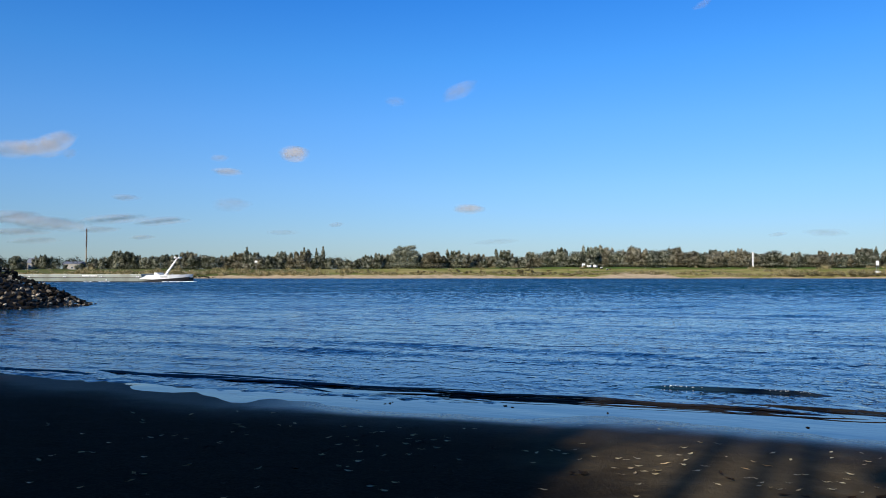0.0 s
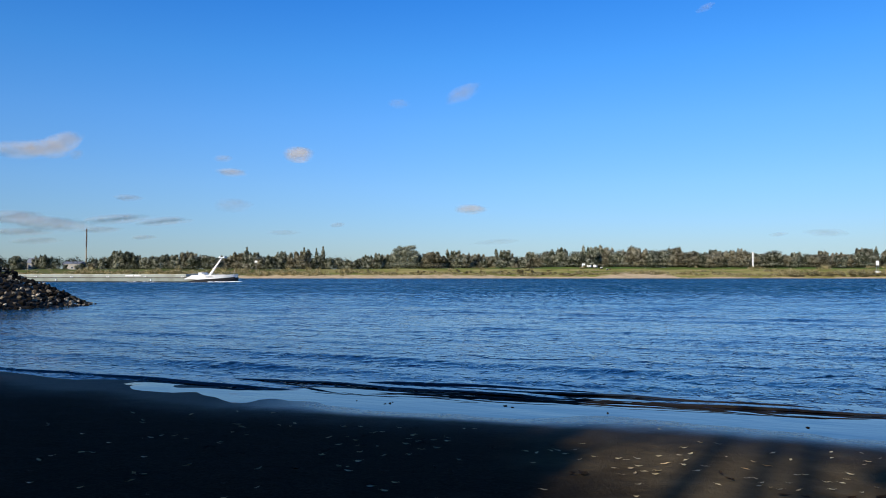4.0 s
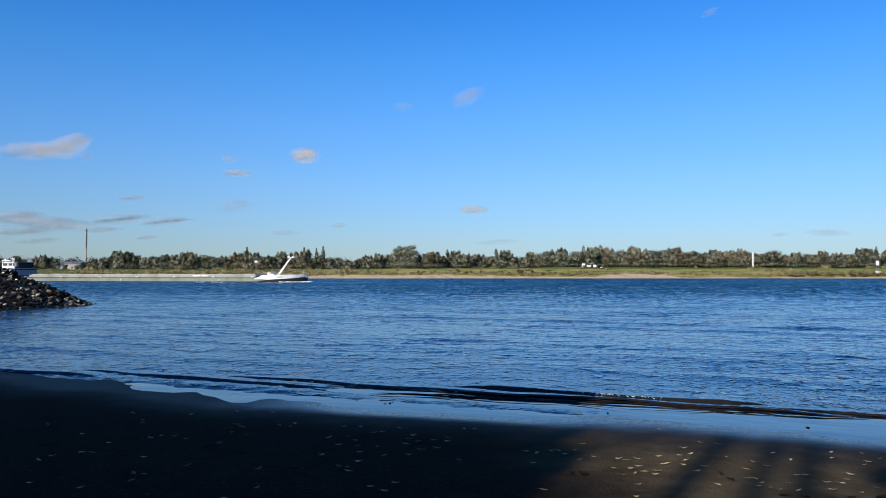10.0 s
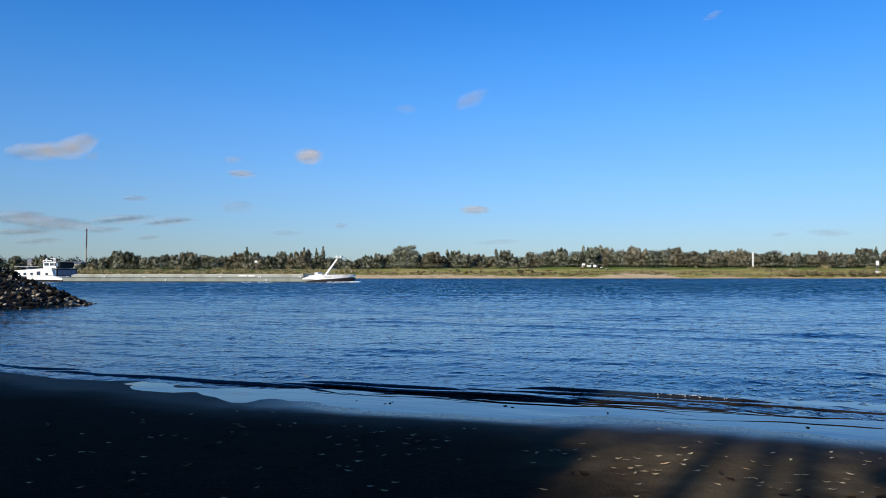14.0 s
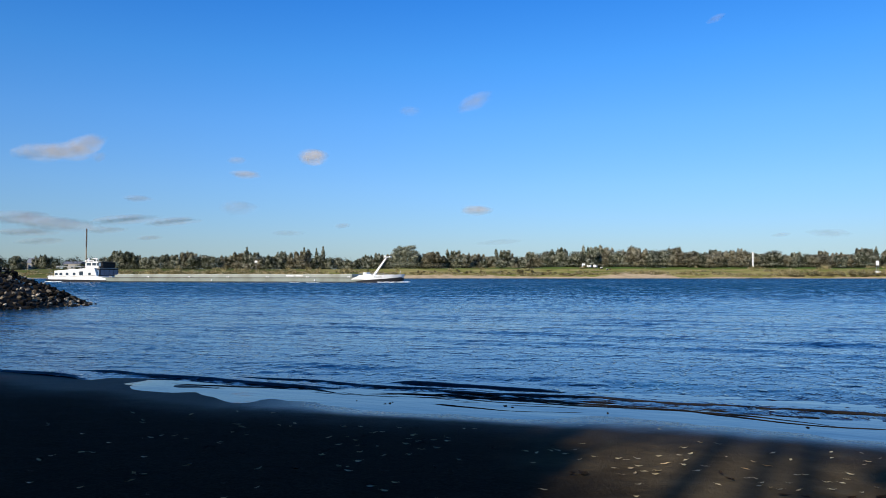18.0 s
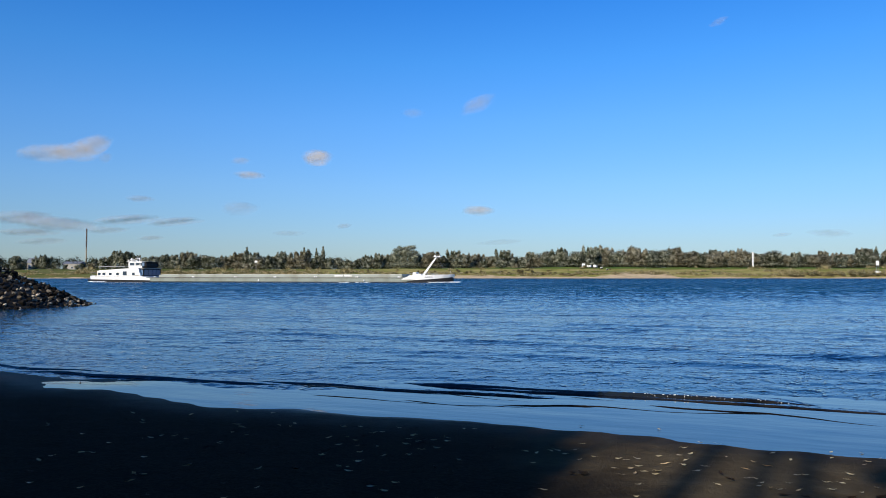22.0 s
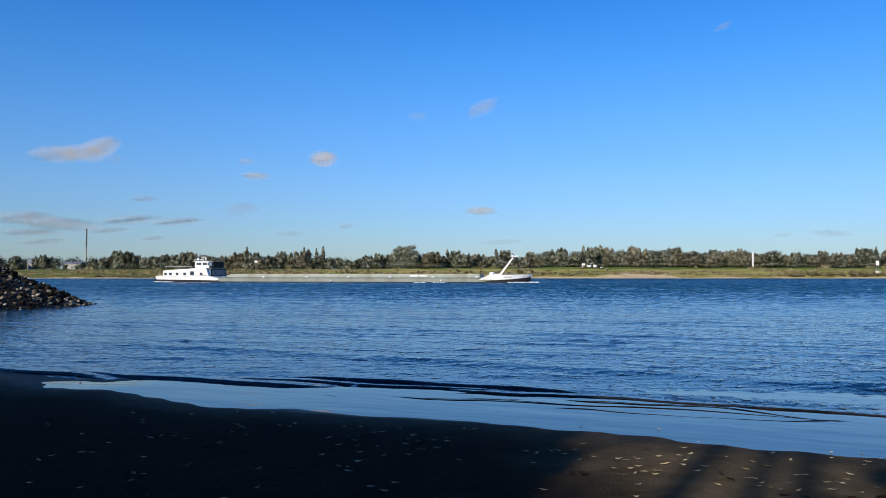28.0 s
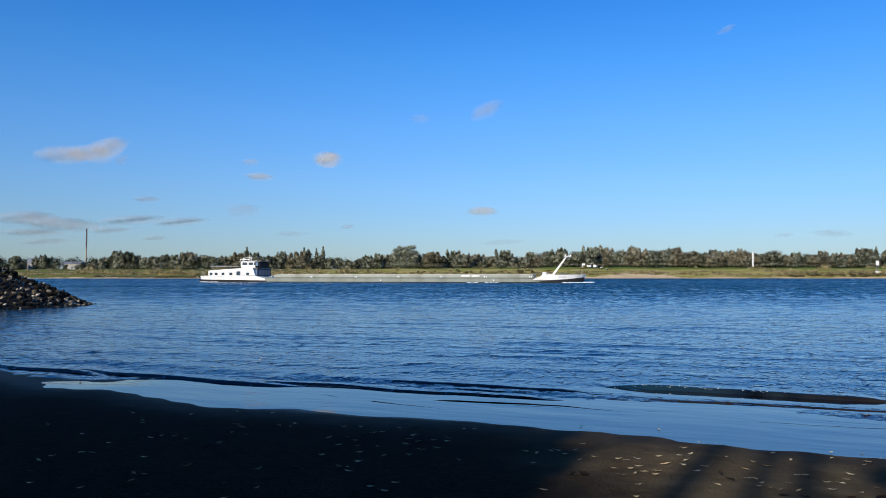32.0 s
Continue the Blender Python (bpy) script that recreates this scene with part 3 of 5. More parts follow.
for i, (tm, xm, length) in enumerate(CRESTS):
    far_out = BREAK.get(tm, 2.65) - 2.65
    shape = crest_mesh(length, 200 + i, 0.075, 0.72)
    ob = from_arrays("wave_crest", *shape, M_WATER, smooth=True)
    tagged(ob, "low dark breaking wave running along the beach", "wave", group="breaking waves")
    foot = Vector((xm, float(shore(xm)), 0))
    if xm > 1.7:
        r = random.Random(i)
        bm = bmesh.new()
        line = crest_line(shape[0])
        heads = [0.5 + r.uniform(-0.3, 0.35) for _ in range(3)]
        for _ in range(90):
            x, y, z = line[int(max(0.05, min(0.95, r.choice(heads) + r.gauss(0, 0.05))) * (len(line) - 1))]
            q = r.uniform(0.003, 0.009)
            place_ = Matrix.Translation((x + r.uniform(-0.05, 0.05), y - r.uniform(0.0, 0.06), z - r.uniform(-0.006, 0.03)))
            bmesh.ops.create_icosphere(bm, subdivisions=1, radius=q, matrix=place_ @ Matrix.Diagonal((1.8, 1.0, 0.8, 1)))
        tagged(part("foam", bm, M_FOAM, ob, "white flecks of foam", smooth=True), kind="stuff")
    turn = -22.2 + (2.0 if xm < -2 else 0.0)

    def at_(dt, out, z):
        p = foot + OUT * (out + far_out) + ALONG * (1.3 * dt)
        return pose(p.x, p.y, z, 0, 0, turn)

    rows = [(tm - 1.3, at_(-1.3, 3.6, -0.14)), (tm - 0.5, at_(-0.5, 3.0, -0.02)), (tm, at_(0, 2.65, 0.0)), (tm + 0.5, at_(0.5, 2.3, -0.02)), (tm + 1.1, at_(1.1, 1.9, -0.15))]
    rows = [r for r in rows if 0 < r[0] < 32]
    if tm <= 0.9:
        rows = [(0.0, at_(-min(tm, 0.5), 2.65 + 0.7 * min(tm, 0.5), -0.015))] + rows
    elif tm < 1.3:
        rows = [(0.0, at_(-tm, 3.4, -0.1))] + rows
    else:
        rows = [(0.0, rows[0][1])] + rows
    rows.append((32.0, rows[-1][1]) if tm < 30.9 else (32.0, at_(32.0 - tm, 2.65 - 0.7 * (32.0 - tm), -0.04 * (32.0 - tm))))
    MOVING.append((ob, rows))

# the lip of the river where it meets the film, always working in and out: place along the shore, distance out, length
for i, (xm, out, length) in enumerate(((-10.5, 0.95, 7.5), (-6.3, 1.75, 8.5), (-2.2, 2.45, 8.5), (2.2, 2.35, 8.5), (6.6, 2.1, 8.5))):
    ob = from_arrays("wave_crest", *crest_mesh(length, 260 + i, 0.032 if xm < -4 else 0.021, 0.45 if xm < -4 else 0.3, 0.3, 0.5), M_WATER, smooth=True)
    tagged(ob, "low dark lip of water at the edge of the film", "wave", group="breaking waves")
    rows = []
    for k in range(51):
        t = k * 0.64
        sway = 0.3 * math.sin(2.4 * t + 1.7 * i) + 0.1 * math.sin(4.1 * t + i)
        p = Vector((xm, float(shore(xm)), 0)) + OUT * (out + sway) + ALONG * (0.5 * math.sin(0.7 * t + 2 * i))
        rows.append((min(t, 32.0), pose(p.x, p.y, 0.012 - 0.02 * sway, 0, 0, -21.5 - (6.0 if xm < -8 else 0.0) + 2.5 * math.sin(0.9 * t + i))))
    MOVING.append((ob, rows))

# the film rises and tips as the river swells: seconds, metres, degrees
FILM_T, FILM_Z, FILM_TILT = (0.0, 17.0, 20.0, 22.0, 32.0), (-0.0035, -0.0035, 0.003, 0.012, 0.012), (-0.01, -0.01, -0.04, -0.06, -0.06)
# thin ripples that run up the film: time, place along the shore, length
RIPPLES = ((0.8, 5.2, 3.0), (1.8, 4.2, 3.5), (6.8, 3.0, 5.0), (8.2, 5.0, 2.5), (11.0, 3.5, 4.0), (13.2, 4.2, 4.0), (14.2, 2.6, 7.0), (16.0, 2.0, 5.0), (17.0, 0.4, 3.0), (17.3, 4.6, 3.0), (18.1, 3.4, 6.0),
           (20.0, -1.2, 6.0), (20.4, 4.8, 3.0), (21.8, -0.2, 6.5), (22.3, 4.6, 4.0), (22.1, 2.6, 5.0), (22.4, 0.6, 4.0), (23.4, 1.5, 4.0), (24.2, -4.2, 3.5), (24.4, 0.3, 4.5), (24.8, 4.0, 5.0), (26.2, -1.0, 6.0), (27.0, 3.2, 5.0), (28.2, 2.2, 8.0), (28.9, 4.0, 5.0),
           (29.4, -0.5, 5.0), (30.0, 4.4, 5.0), (30.2, 2.4, 6.0), (31.0, -0.6, 3.5), (31.3, 4.6, 4.5), (32.0, 1.5, 5.0))
for i, (tm, xm, length) in enumerate(RIPPLES):
    ob = from_arrays("ripple", *crest_mesh(length * 1.25, 300 + i, 0.0105, 0.05, 0.75, 0.45), M_FILM, smooth=True)
    tagged(ob, "thin ripple running up the wet sand", "wave", group="ripples on the film")
    foot = Vector((xm, float(shore(xm)), 0.03))

    def lie(dt):
        out = min(max(1.15 - 0.28 * dt, 0.3), 1.9)
        p = foot + OUT * out + ALONG * (0.35 * dt)
        t = min(max(tm + dt, 0.0), 32.0)
        level = float(np.interp(t, FILM_T, FILM_Z)) - p.x * math.sin(radians(float(np.interp(t, FILM_T, FILM_TILT))))
        return pose(p.x, p.y, 0.0295 - 0.02 * out + level - 0.02 * max(0.0, abs(dt) - 1.0), 0, 0, -9 - (i * 7) % 25)

    MOVING.append((ob, [(0.0, lie(max(-tm, -1.8)))] + [(tm + d, lie(d)) for d in (-1.8, -1.0, 0, 1.0, 1.8) if 0 < tm + d < 32] + [(32.0, lie(min(32 - tm, 1.8)))]))

# ---- far bank: trees ----
def crown_mesh(name, lobes, count, size, seed, material, droop=0.0):
    """Leaf sprays scattered through the outer shell of several lobes."""
    rng = np.random.RandomState(seed)
    w = np.array([l[3] * l[5] for l in lobes])
    pick = rng.choice(len(lobes), count, p=w / w.sum())
    L = np.array(lobes)[pick]
    d = rng.normal(size=(count, 3))
    d /= np.linalg.norm(d, axis=1)[:, None]
    r = rng.uniform(0.15, 1.0, count) ** 0.45 * (1 + rng.normal(size=count) * 0.12)
    c = L[:, :3] + d * L[:, 3:6] * r[:, None]
    out = d / L[:, 3:6]
    out /= np.linalg.norm(out, axis=1)[:, None]
    n = out + rng.normal(size=(count, 3)) * 0.27
    n /= np.linalg.norm(n, axis=1)[:, None]
    a = rng.normal(size=(count, 3))
    a[:, 2] += droop
    a -= n * (a * n).sum(1)[:, None]
    a /= np.linalg.norm(a, axis=1)[:, None]
    b = np.cross(n, a)
    s = size * rng.uniform(0.6, 1.5, count)[:, None]
    verts = np.stack([c - a * s, c + b * s * 0.45, c + a * s, c - b * s * 0.45], 1).reshape(-1, 3)
    verts[:, 2] = np.maximum(verts[:, 2], 0.05)
    faces = np.arange(count * 4).reshape(-1, 4)
    me = bpy.data.meshes.new(name)
    me.from_pydata(verts.tolist(), [], faces.tolist())
    me.materials.append(material)
    return me


def trunk_bm(h, r, limbs, seed, lean=0.1):
    rng = random.Random(seed)
    bm = tube_bm((0, 0, -0.5), (rng.uniform(-lean, lean) * h, 0, h * 0.6), r, r * 0.5, seg=7)
    for _ in range(limbs):
        a = rng.uniform(0, 6.28)
        z = h * rng.uniform(0.18, 0.55)
        ln = h * rng.uniform(0.25, 0.42)
        add_tube(bm, (0, 0, z), (math.cos(a) * ln * 0.6, math.sin(a) * ln * 0.6, z + ln * 0.8), r * 0.45, r * 0.12, seg=5)
    return bm


def tree(name, label, h, wide, count, size, seed, material, style):
    rng = random.Random(seed)
    top = empty(name)
    lobes = []
    if style == "column":
        for i in range(5):
            z = h * (0.2 + 0.16 * i)
            k = (0.8, 1.0, 0.9, 0.7, 0.35)[i]
            lobes.append((rng.uniform(-.2, .2), rng.uniform(-.2, .2), z, wide * 0.5 * k, wide * 0.5 * k, h * 0.14))
    elif style == "dome":
        for i in range(34):
            a, q = rng.uniform(0, 6.28), rng.uniform(0.0, 1.0) ** 0.5
            z = h * (0.36 + 0.5 * rng.uniform(0.35, 1.0) * (1 - q * q) ** 0.5)
            lobes.append((math.cos(a) * q * wide * 0.36, math.sin(a) * q * wide * 0.36, z, wide * 0.09, wide * 0.09, h * 0.095))
        for i in range(5):
            lobes.append(((i - 2) * wide * 0.14, 0, h * (0.52 - 0.05 * abs(i - 2)), wide * 0.15, wide * 0.2, h * (0.3 - 0.035 * abs(i - 2))))
    elif style == "feather":
        for i in range(6):
            # upright plumes that lean apart, each drawn out to a ragged tip
            a, q = i * 1.05 + rng.uniform(-0.4, 0.4), rng.uniform(0.1, 0.4) * wide
            up, k = h * rng.uniform(0.5, 0.68), wide * rng.uniform(0.13, 0.2)
            for z, r in ((0.0, 1.0), (0.13, 0.85), (0.21, 0.55)):
                g = 1 + z * 0.9
                lobes.append((math.cos(a) * q * g + rng.uniform(-.3, .3), math.sin(a) * q * g, up + z * h, k * r, k * r, h * 0.17 * (0.6 + 0.4 * r)))
        lobes.append((0, 0, h * 0.3, wide * 0.42, wide * 0.42, h * 0.2))
    else:
        for i in range(9):
            a, q = rng.uniform(0, 6.28), rng.uniform(0.05, 0.3) * wide
            z = h * rng.uniform(0.4, 0.76)
            k = rng.uniform(0.16, 0.27)
            lobes.append((math.cos(a) * q, math.sin(a) * q, z, wide * k, wide * k, h * rng.uniform(.14, .22)))
        lobes.append((0, 0, h * 0.4, wide * 0.42, wide * 0.42, h * 0.28))
    if style != "column":
        lobes.append((0, 0, h * 0.16, wide * 0.46, wide * 0.46, h * 0.17))
    part("trunk", trunk_bm(h, max(0.12, h * 0.02), 6, seed), M_BARK, top)
    cr = new("crown", crown_mesh("crown", lobes, count, size, seed, material, 0.8))
    cr.parent = top
    return tagged(top, label, "tree", group="trees on the far bank")


FEATHER = [tree("willow_tree", "grey-green feathery willow tree on the far bank", 10, 6.5, 4600, 0.26, 20 + i, M_TREE, "feather") for i in range(5)]
TAWNY = [tree("willow_tree", "tawny half-bare autumn willow on the far bank", 10, 7.0, 4600, 0.26, 26 + i, M_BROWN, "feather") for i in range(4)]
ROUND = [tree("broadleaf_tree", "rounded olive-brown autumn tree on the far bank", 10, 8, 4600, 0.28, 30 + i, M_BROWN if i % 2 else M_TREE, "round") for i in range(4)]
POPLAR = [tree("poplar_tree", "slim dark columnar poplar behind the far wood", 15, 3.4, 1600, 0.42, 40 + i, M_TREE, "column") for i in range(2)]
BUSH = [tree("bush", "low tawny willow bush on the grassy bank", 3.2, 4.2, 420, 0.32, 50 + i, M_REED if i % 2 else M_SCRUB, "round") for i in range(3)]


def stand(proto, x, y, size, turn, lift=0.0):
    z = float(ground_height(np.array([x]), np.array([y]))[0])
    return pose(x, y, z - 0.15 + lift, 0, 0, turn) @ Matrix.Diagonal((size, size, size, 1))


def place(proto, m):
    used = proto.get("placed", 0)
    if not used:
        proto["placed"] = 1
        proto.matrix_basis = m
        return proto
    ob = copy_thing(proto, m)
    return ob


rng = random.Random(5)
# heights of the wood's edge along the bank
SPAN = [-275, -210, -150, -95, -60, -38, -5, 20, 60, 90, 130, 180, 230, 285]
TALL = [9.8, 11.0, 10.6, 10.8, 9.8, 9.6, 9.8, 9.8, 11.2, 13.0, 13.0, 12.2, 11.4, 11.2]
x = -285.0
while x < 285:
    h = float(np.interp(x, SPAN, TALL)) * rng.uniform(0.72, 1.18)
    brown = rng.random() < np.interp(x, [-280, -100, 40, 120, 280], [0.12, 0.12, 0.4, 0.75, 0.55])
    proto = rng.choice(TAWNY + [ROUND[1 if rng.random() < 0.5 else 3]]) if brown else rng.choice(FEATHER + FEATHER + [ROUND[0], ROUND[2]])
    if x > 60 and rng.random() < 0.6:
        proto = rng.choice(ROUND)
    fat = rng.uniform(1.0, 1.4)
    if x > 60:
        h = float(np.interp(x, SPAN, TALL)) * rng.uniform(0.84, 1.12)
    if -247 < x < -221:
        h *= 0.45
    place(proto, stand(proto, x, rng.uniform(456, 474), h / 10, rng.uniform(0, 360)) @ Matrix.Diagonal((fat, fat, 1, 1)))
    x += rng.uniform(2.2, 3.7) * (0.8 if x > 60 else 1.0)
for x, h in ((-122.5, 15.5), (-87, 15), (-79, 14.5), (-75, 15.5), (-124, 12.5)):
    p = rng.choice(POPLAR)
    place(p, stand(p, x * 470 / 455, 476, h / 15, rng.uniform(0, 360)))
for proto, x, h in ((ROUND[1], -214, 6.0), (ROUND[0], -200, 5.4), (ROUND[3], -120, 5.0), (ROUND[1], 52, 5.0), (ROUND[3], 45, 4.2)):
    place(proto, stand(proto, x, 450, h / 10, x * 7.0) @ Matrix.Diagonal((1.15, 1.15, 1, 1)))
big = tree("broadleaf_tree", "tall spreading grey-green tree with gaps in its crown", 17.8, 23, 14000, 0.36, 61, M_SILVER, "dome")
big.matrix_basis = stand(big, -23, 455, 1.0, 0)
big = tree("broadleaf_tree", "broad domed brown-green tree on the far bank", 12, 18, 8000, 0.4, 62, M_BROWN, "dome")
big.matrix_basis = stand(big, -6, 453, 1.0, 40)
wood = crown_mesh("wood", [(xx, rng.uniform(484, 500), 8.3 + rng.uniform(-1.4, 1.8), 4, 6, 4.7) for xx in range(-300, 301, 4)], 80000, 0.45, 77, M_SHADED_WOOD, 0.8)
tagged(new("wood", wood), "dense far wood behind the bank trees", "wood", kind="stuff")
tufts = []
for _ in range(560):
    x = rng.uniform(-270, 280)
    patch = 0.5 + 0.5 * noise.noise(Vector((x * 0.03, 3, 0)))
    y = rng.uniform(417, 419 + 16 * patch) if rng.random() < 0.8 else rng.uniform(420, 446)
    k = rng.uniform(0.4, 1.0) * (2.4 if -215 < x < -40 or x > 190 else 1.2)
    tufts.append((x, y, float(ground_height(np.array([x]), np.array([y]))[0]) + 0.2 * k, rng.uniform(1.2, 4.0), rng.uniform(0.6, 1.5), k))
tagged(new("reeds", crown_mesh("reeds", tufts, 60000, 0.34, 78, M_REED, 2.5)), "tawny reeds and rough grass tufts along the far bank", "reeds", kind="stuff")
for x, y, k in ((84.5, 441, 0.7), (90.2, 440, 0.45), (93.3, 438, 0.5), (82, 438, 0.6), (99, 437, 0.6), (96, 434, 0.4)):
    p = rng.choice(BUSH)
    place(p, stand(p, x, y, k, rng.uniform(0, 360)))
for i in range(26):
    x, y = rng.uniform(32, 76), rng.uniform(422, 440)
    p = rng.choice((BUSH[0], BUSH[2]))
    k = rng.uniform(0.4, 0.75)
    place(p, stand(p, x, y, k, rng.uniform(0, 360)) @ Matrix.Diagonal((1.8, 1.8, 0.8, 1)))
for i in range(110):
    x = rng.choice((rng.uniform(-215, -70), rng.uniform(-215, -70), rng.uniform(-70, 60), rng.uniform(195, 270)))
    y = rng.uniform(421, 433) if x < 150 else rng.uniform(416, 434)
    p = rng.choice(BUSH)
    place(p, stand(p, x, y, rng.uniform(0.4, 1.0), rng.uniform(0, 360)))

for i in range(70):
    # low brown scrub over the sand, and a ragged dark fringe at the water farther downstream
    x = rng.choice((rng.uniform(44, 86), rng.uniform(196, 262), rng.uniform(196, 262)))
    y = rng.uniform(417, 424) if x < 100 else rng.uniform(414, 420)
    p = rng.choice(BUSH)
    place(p, stand(p, x, y, rng.uniform(0.5, 0.8) if x < 100 else rng.uniform(0.7, 1.2), rng.uniform(0, 360)) @ Matrix.Diagonal((1.9, 1.9, 0.85, 1)))


# ---- groyne of rubble stone ----
def stone_mesh(seed):
    rng = random.Random(seed)
    bm = bmesh.new()
    bmesh.ops.create_icosphere(bm, subdivisions=2, radius=0.5)
    planes = []
    for _ in range(9):
        n = Vector((rng.gauss(0, 1), rng.gauss(0, 1), rng.gauss(0, 1))).normalized()
        planes.append((n, rng.uniform(0.2, 0.4)))
    sc = Vector((rng.uniform(0.9, 1.35), rng.uniform(0.75, 1.1), rng.uniform(0.6, 0.9)))
    for v in bm.verts:
        for n, d in planes:
            k = v.co.dot(n) - d
            if k > 0:
                v.co -= n * k
        v.co = Vector((v.co.x * sc.x, v.co.y * sc.y, v.co.z * sc.z)) * (1 + 0.06 * noise.noise(v.co * 5))
    me = bpy.data.meshes.new("stone")
    bm.to_mesh(me)
    bm.free()
    me.materials.append(M_STONE)
    return me


STONES = [stone_mesh(i) for i in range(9)]
HEAD, FOOT, CREST = Vector((-34.2, 51.7)), 8.7, 4.0


def groyne_height(x, y):
    """The rubble ridge: it comes from the bank and ends in a rounded head."""
    ax = min(x, HEAD.x)
    q = Vector((x - ax, y - (HEAD.y - 0.06 * (ax - HEAD.x)))).length
    return CREST * (1 - q / FOOT)


def groyne_core():
    bm = bmesh.new()
    xs = [-95 + i * 1.5 for i in range(48)]
    ys = [40 + j * 1.0 for j in range(26)]
    g = [[bm.verts.new((x, y, max(-1.2, min(groyne_height(x, y) - 0.6, 3.1)) + 0.12 * noise.noise(Vector((x, y, 0))))) for y in ys] for x in xs]
    for a, b in zip(g, g[1:]):
        for i in range(len(ys) - 1):
            bm.faces.new((a[i], b[i], b[i + 1], a[i + 1]))
    return bm


# near-black core: the shade between the stones is put into its colour
M_GAP_SHADE = painted("gap_shade", (0.008, 0.007, 0.006), 0.9, 0.3)
groyne = tagged(empty("groyne", pose(-33, 53.5, 0)), "groyne of heaped dark and pale rubble stones in the river", "groyne", kind="structure")
core = part("core", groyne_core(), M_GAP_SHADE, groyne)
core.matrix_basis = pose(33, -53.5, 0)
rng = random.Random(9)
pts, cells, tries = [], {}, 0
while len(pts) < 3600 and tries < 70000:
    tries += 1
    x, y = rng.uniform(-50, -24.0), rng.uniform(43, 61)
    z = groyne_height(x, y)
    if z < -0.25 or z > CREST * 0.99:
        continue
    s = rng.choice((0.18, 0.22, 0.26, 0.3, 0.36, 0.44))
    key = (int(x * 2), int(y * 2))
    near = [p for u in (-1, 0, 1) for v in (-1, 0, 1) for p in cells.get((key[0] + u, key[1] + v), ())]
    if all((x - a) ** 2 + (y - b) ** 2 > (0.36 * (s + c)) ** 2 for a, b, c in near) or rng.random() < 0.01:
        pts.append((x, y, s))
        cells.setdefault(key, []).append((x, y, s))
pts.sort(key=lambda p: (p[1] - 45) * 0.5 - p[0] * 0.6)


def stone_pose(x, y, s):
    return pose(x + 33, y - 53.5, groyne_height(x, y) - 0.16 + s * 0.14 + rng.uniform(-0.14, 0.14), rng.uniform(-35, 35), rng.uniform(-35, 35), rng.uniform(0, 360)) @ Matrix.Diagonal((s, s, s, 1))


for x, y, s in pts[:300]:
    st = new("stone", rng.choice(STONES))
    st.parent = groyne
    st.matrix_basis = stone_pose(x, y, s)
heap_v, heap_f = [], []
for x, y, s in pts[300:]:
    me = rng.choice(STONES)
    m = stone_pose(x, y, s)
    k = len(heap_v)
    heap_v += [m @ v.co for v in me.vertices]
    heap_f += [[k + q for q in f.vertices] for f in me.polygons]
tagged(from_arrays("stones", heap_v, heap_f, M_STONE, groyne), kind="stuff")


# stones tipped along the far waterline
toe_v, toe_f = [], []
for i in range(420):
    x = rng.choice((rng.uniform(-195, -128), rng.uniform(-195, -128), rng.uniform(-195, -128), rng.uniform(160, 192)))
    if x > 30 and rng.random() < 0.6:
        continue
    y = 411.5 + rng.uniform(0, 3.5) * (1.0 if x < 0 else 0.4)
    q = rng.uniform(0.5, 1.3) * (1.0 if x < 0 else 0.7)
    m = pose(x, y, float(ground_height(np.array([x]), np.array([y]))[0]), rng.uniform(-30, 30), rng.uniform(-30, 30), rng.uniform(0, 360)) @ Matrix.Diagonal((q, q, q, 1))
    me = rng.choice(STONES)
    k = len(toe_v)
    toe_v += [m @ v.co for v in me.vertices]
    toe_f += [[k + q_ for q_ in f.vertices] for f in me.polygons]
tagged(from_arrays("bank_stones", toe_v, toe_f, M_STONE), "dark and pale stones tipped along the far waterline", "stones", kind="stuff")


# ---- the barge ----
def ring(x, half, z0, z1, flare=0.0):
    return [(x, -half * 0.8, z0), (x, -half, z0 + 0.5), (x, -half - flare, z1), (x, half + flare, z1), (x, half, z0 + 0.5), (x, half * 0.8, z0)]


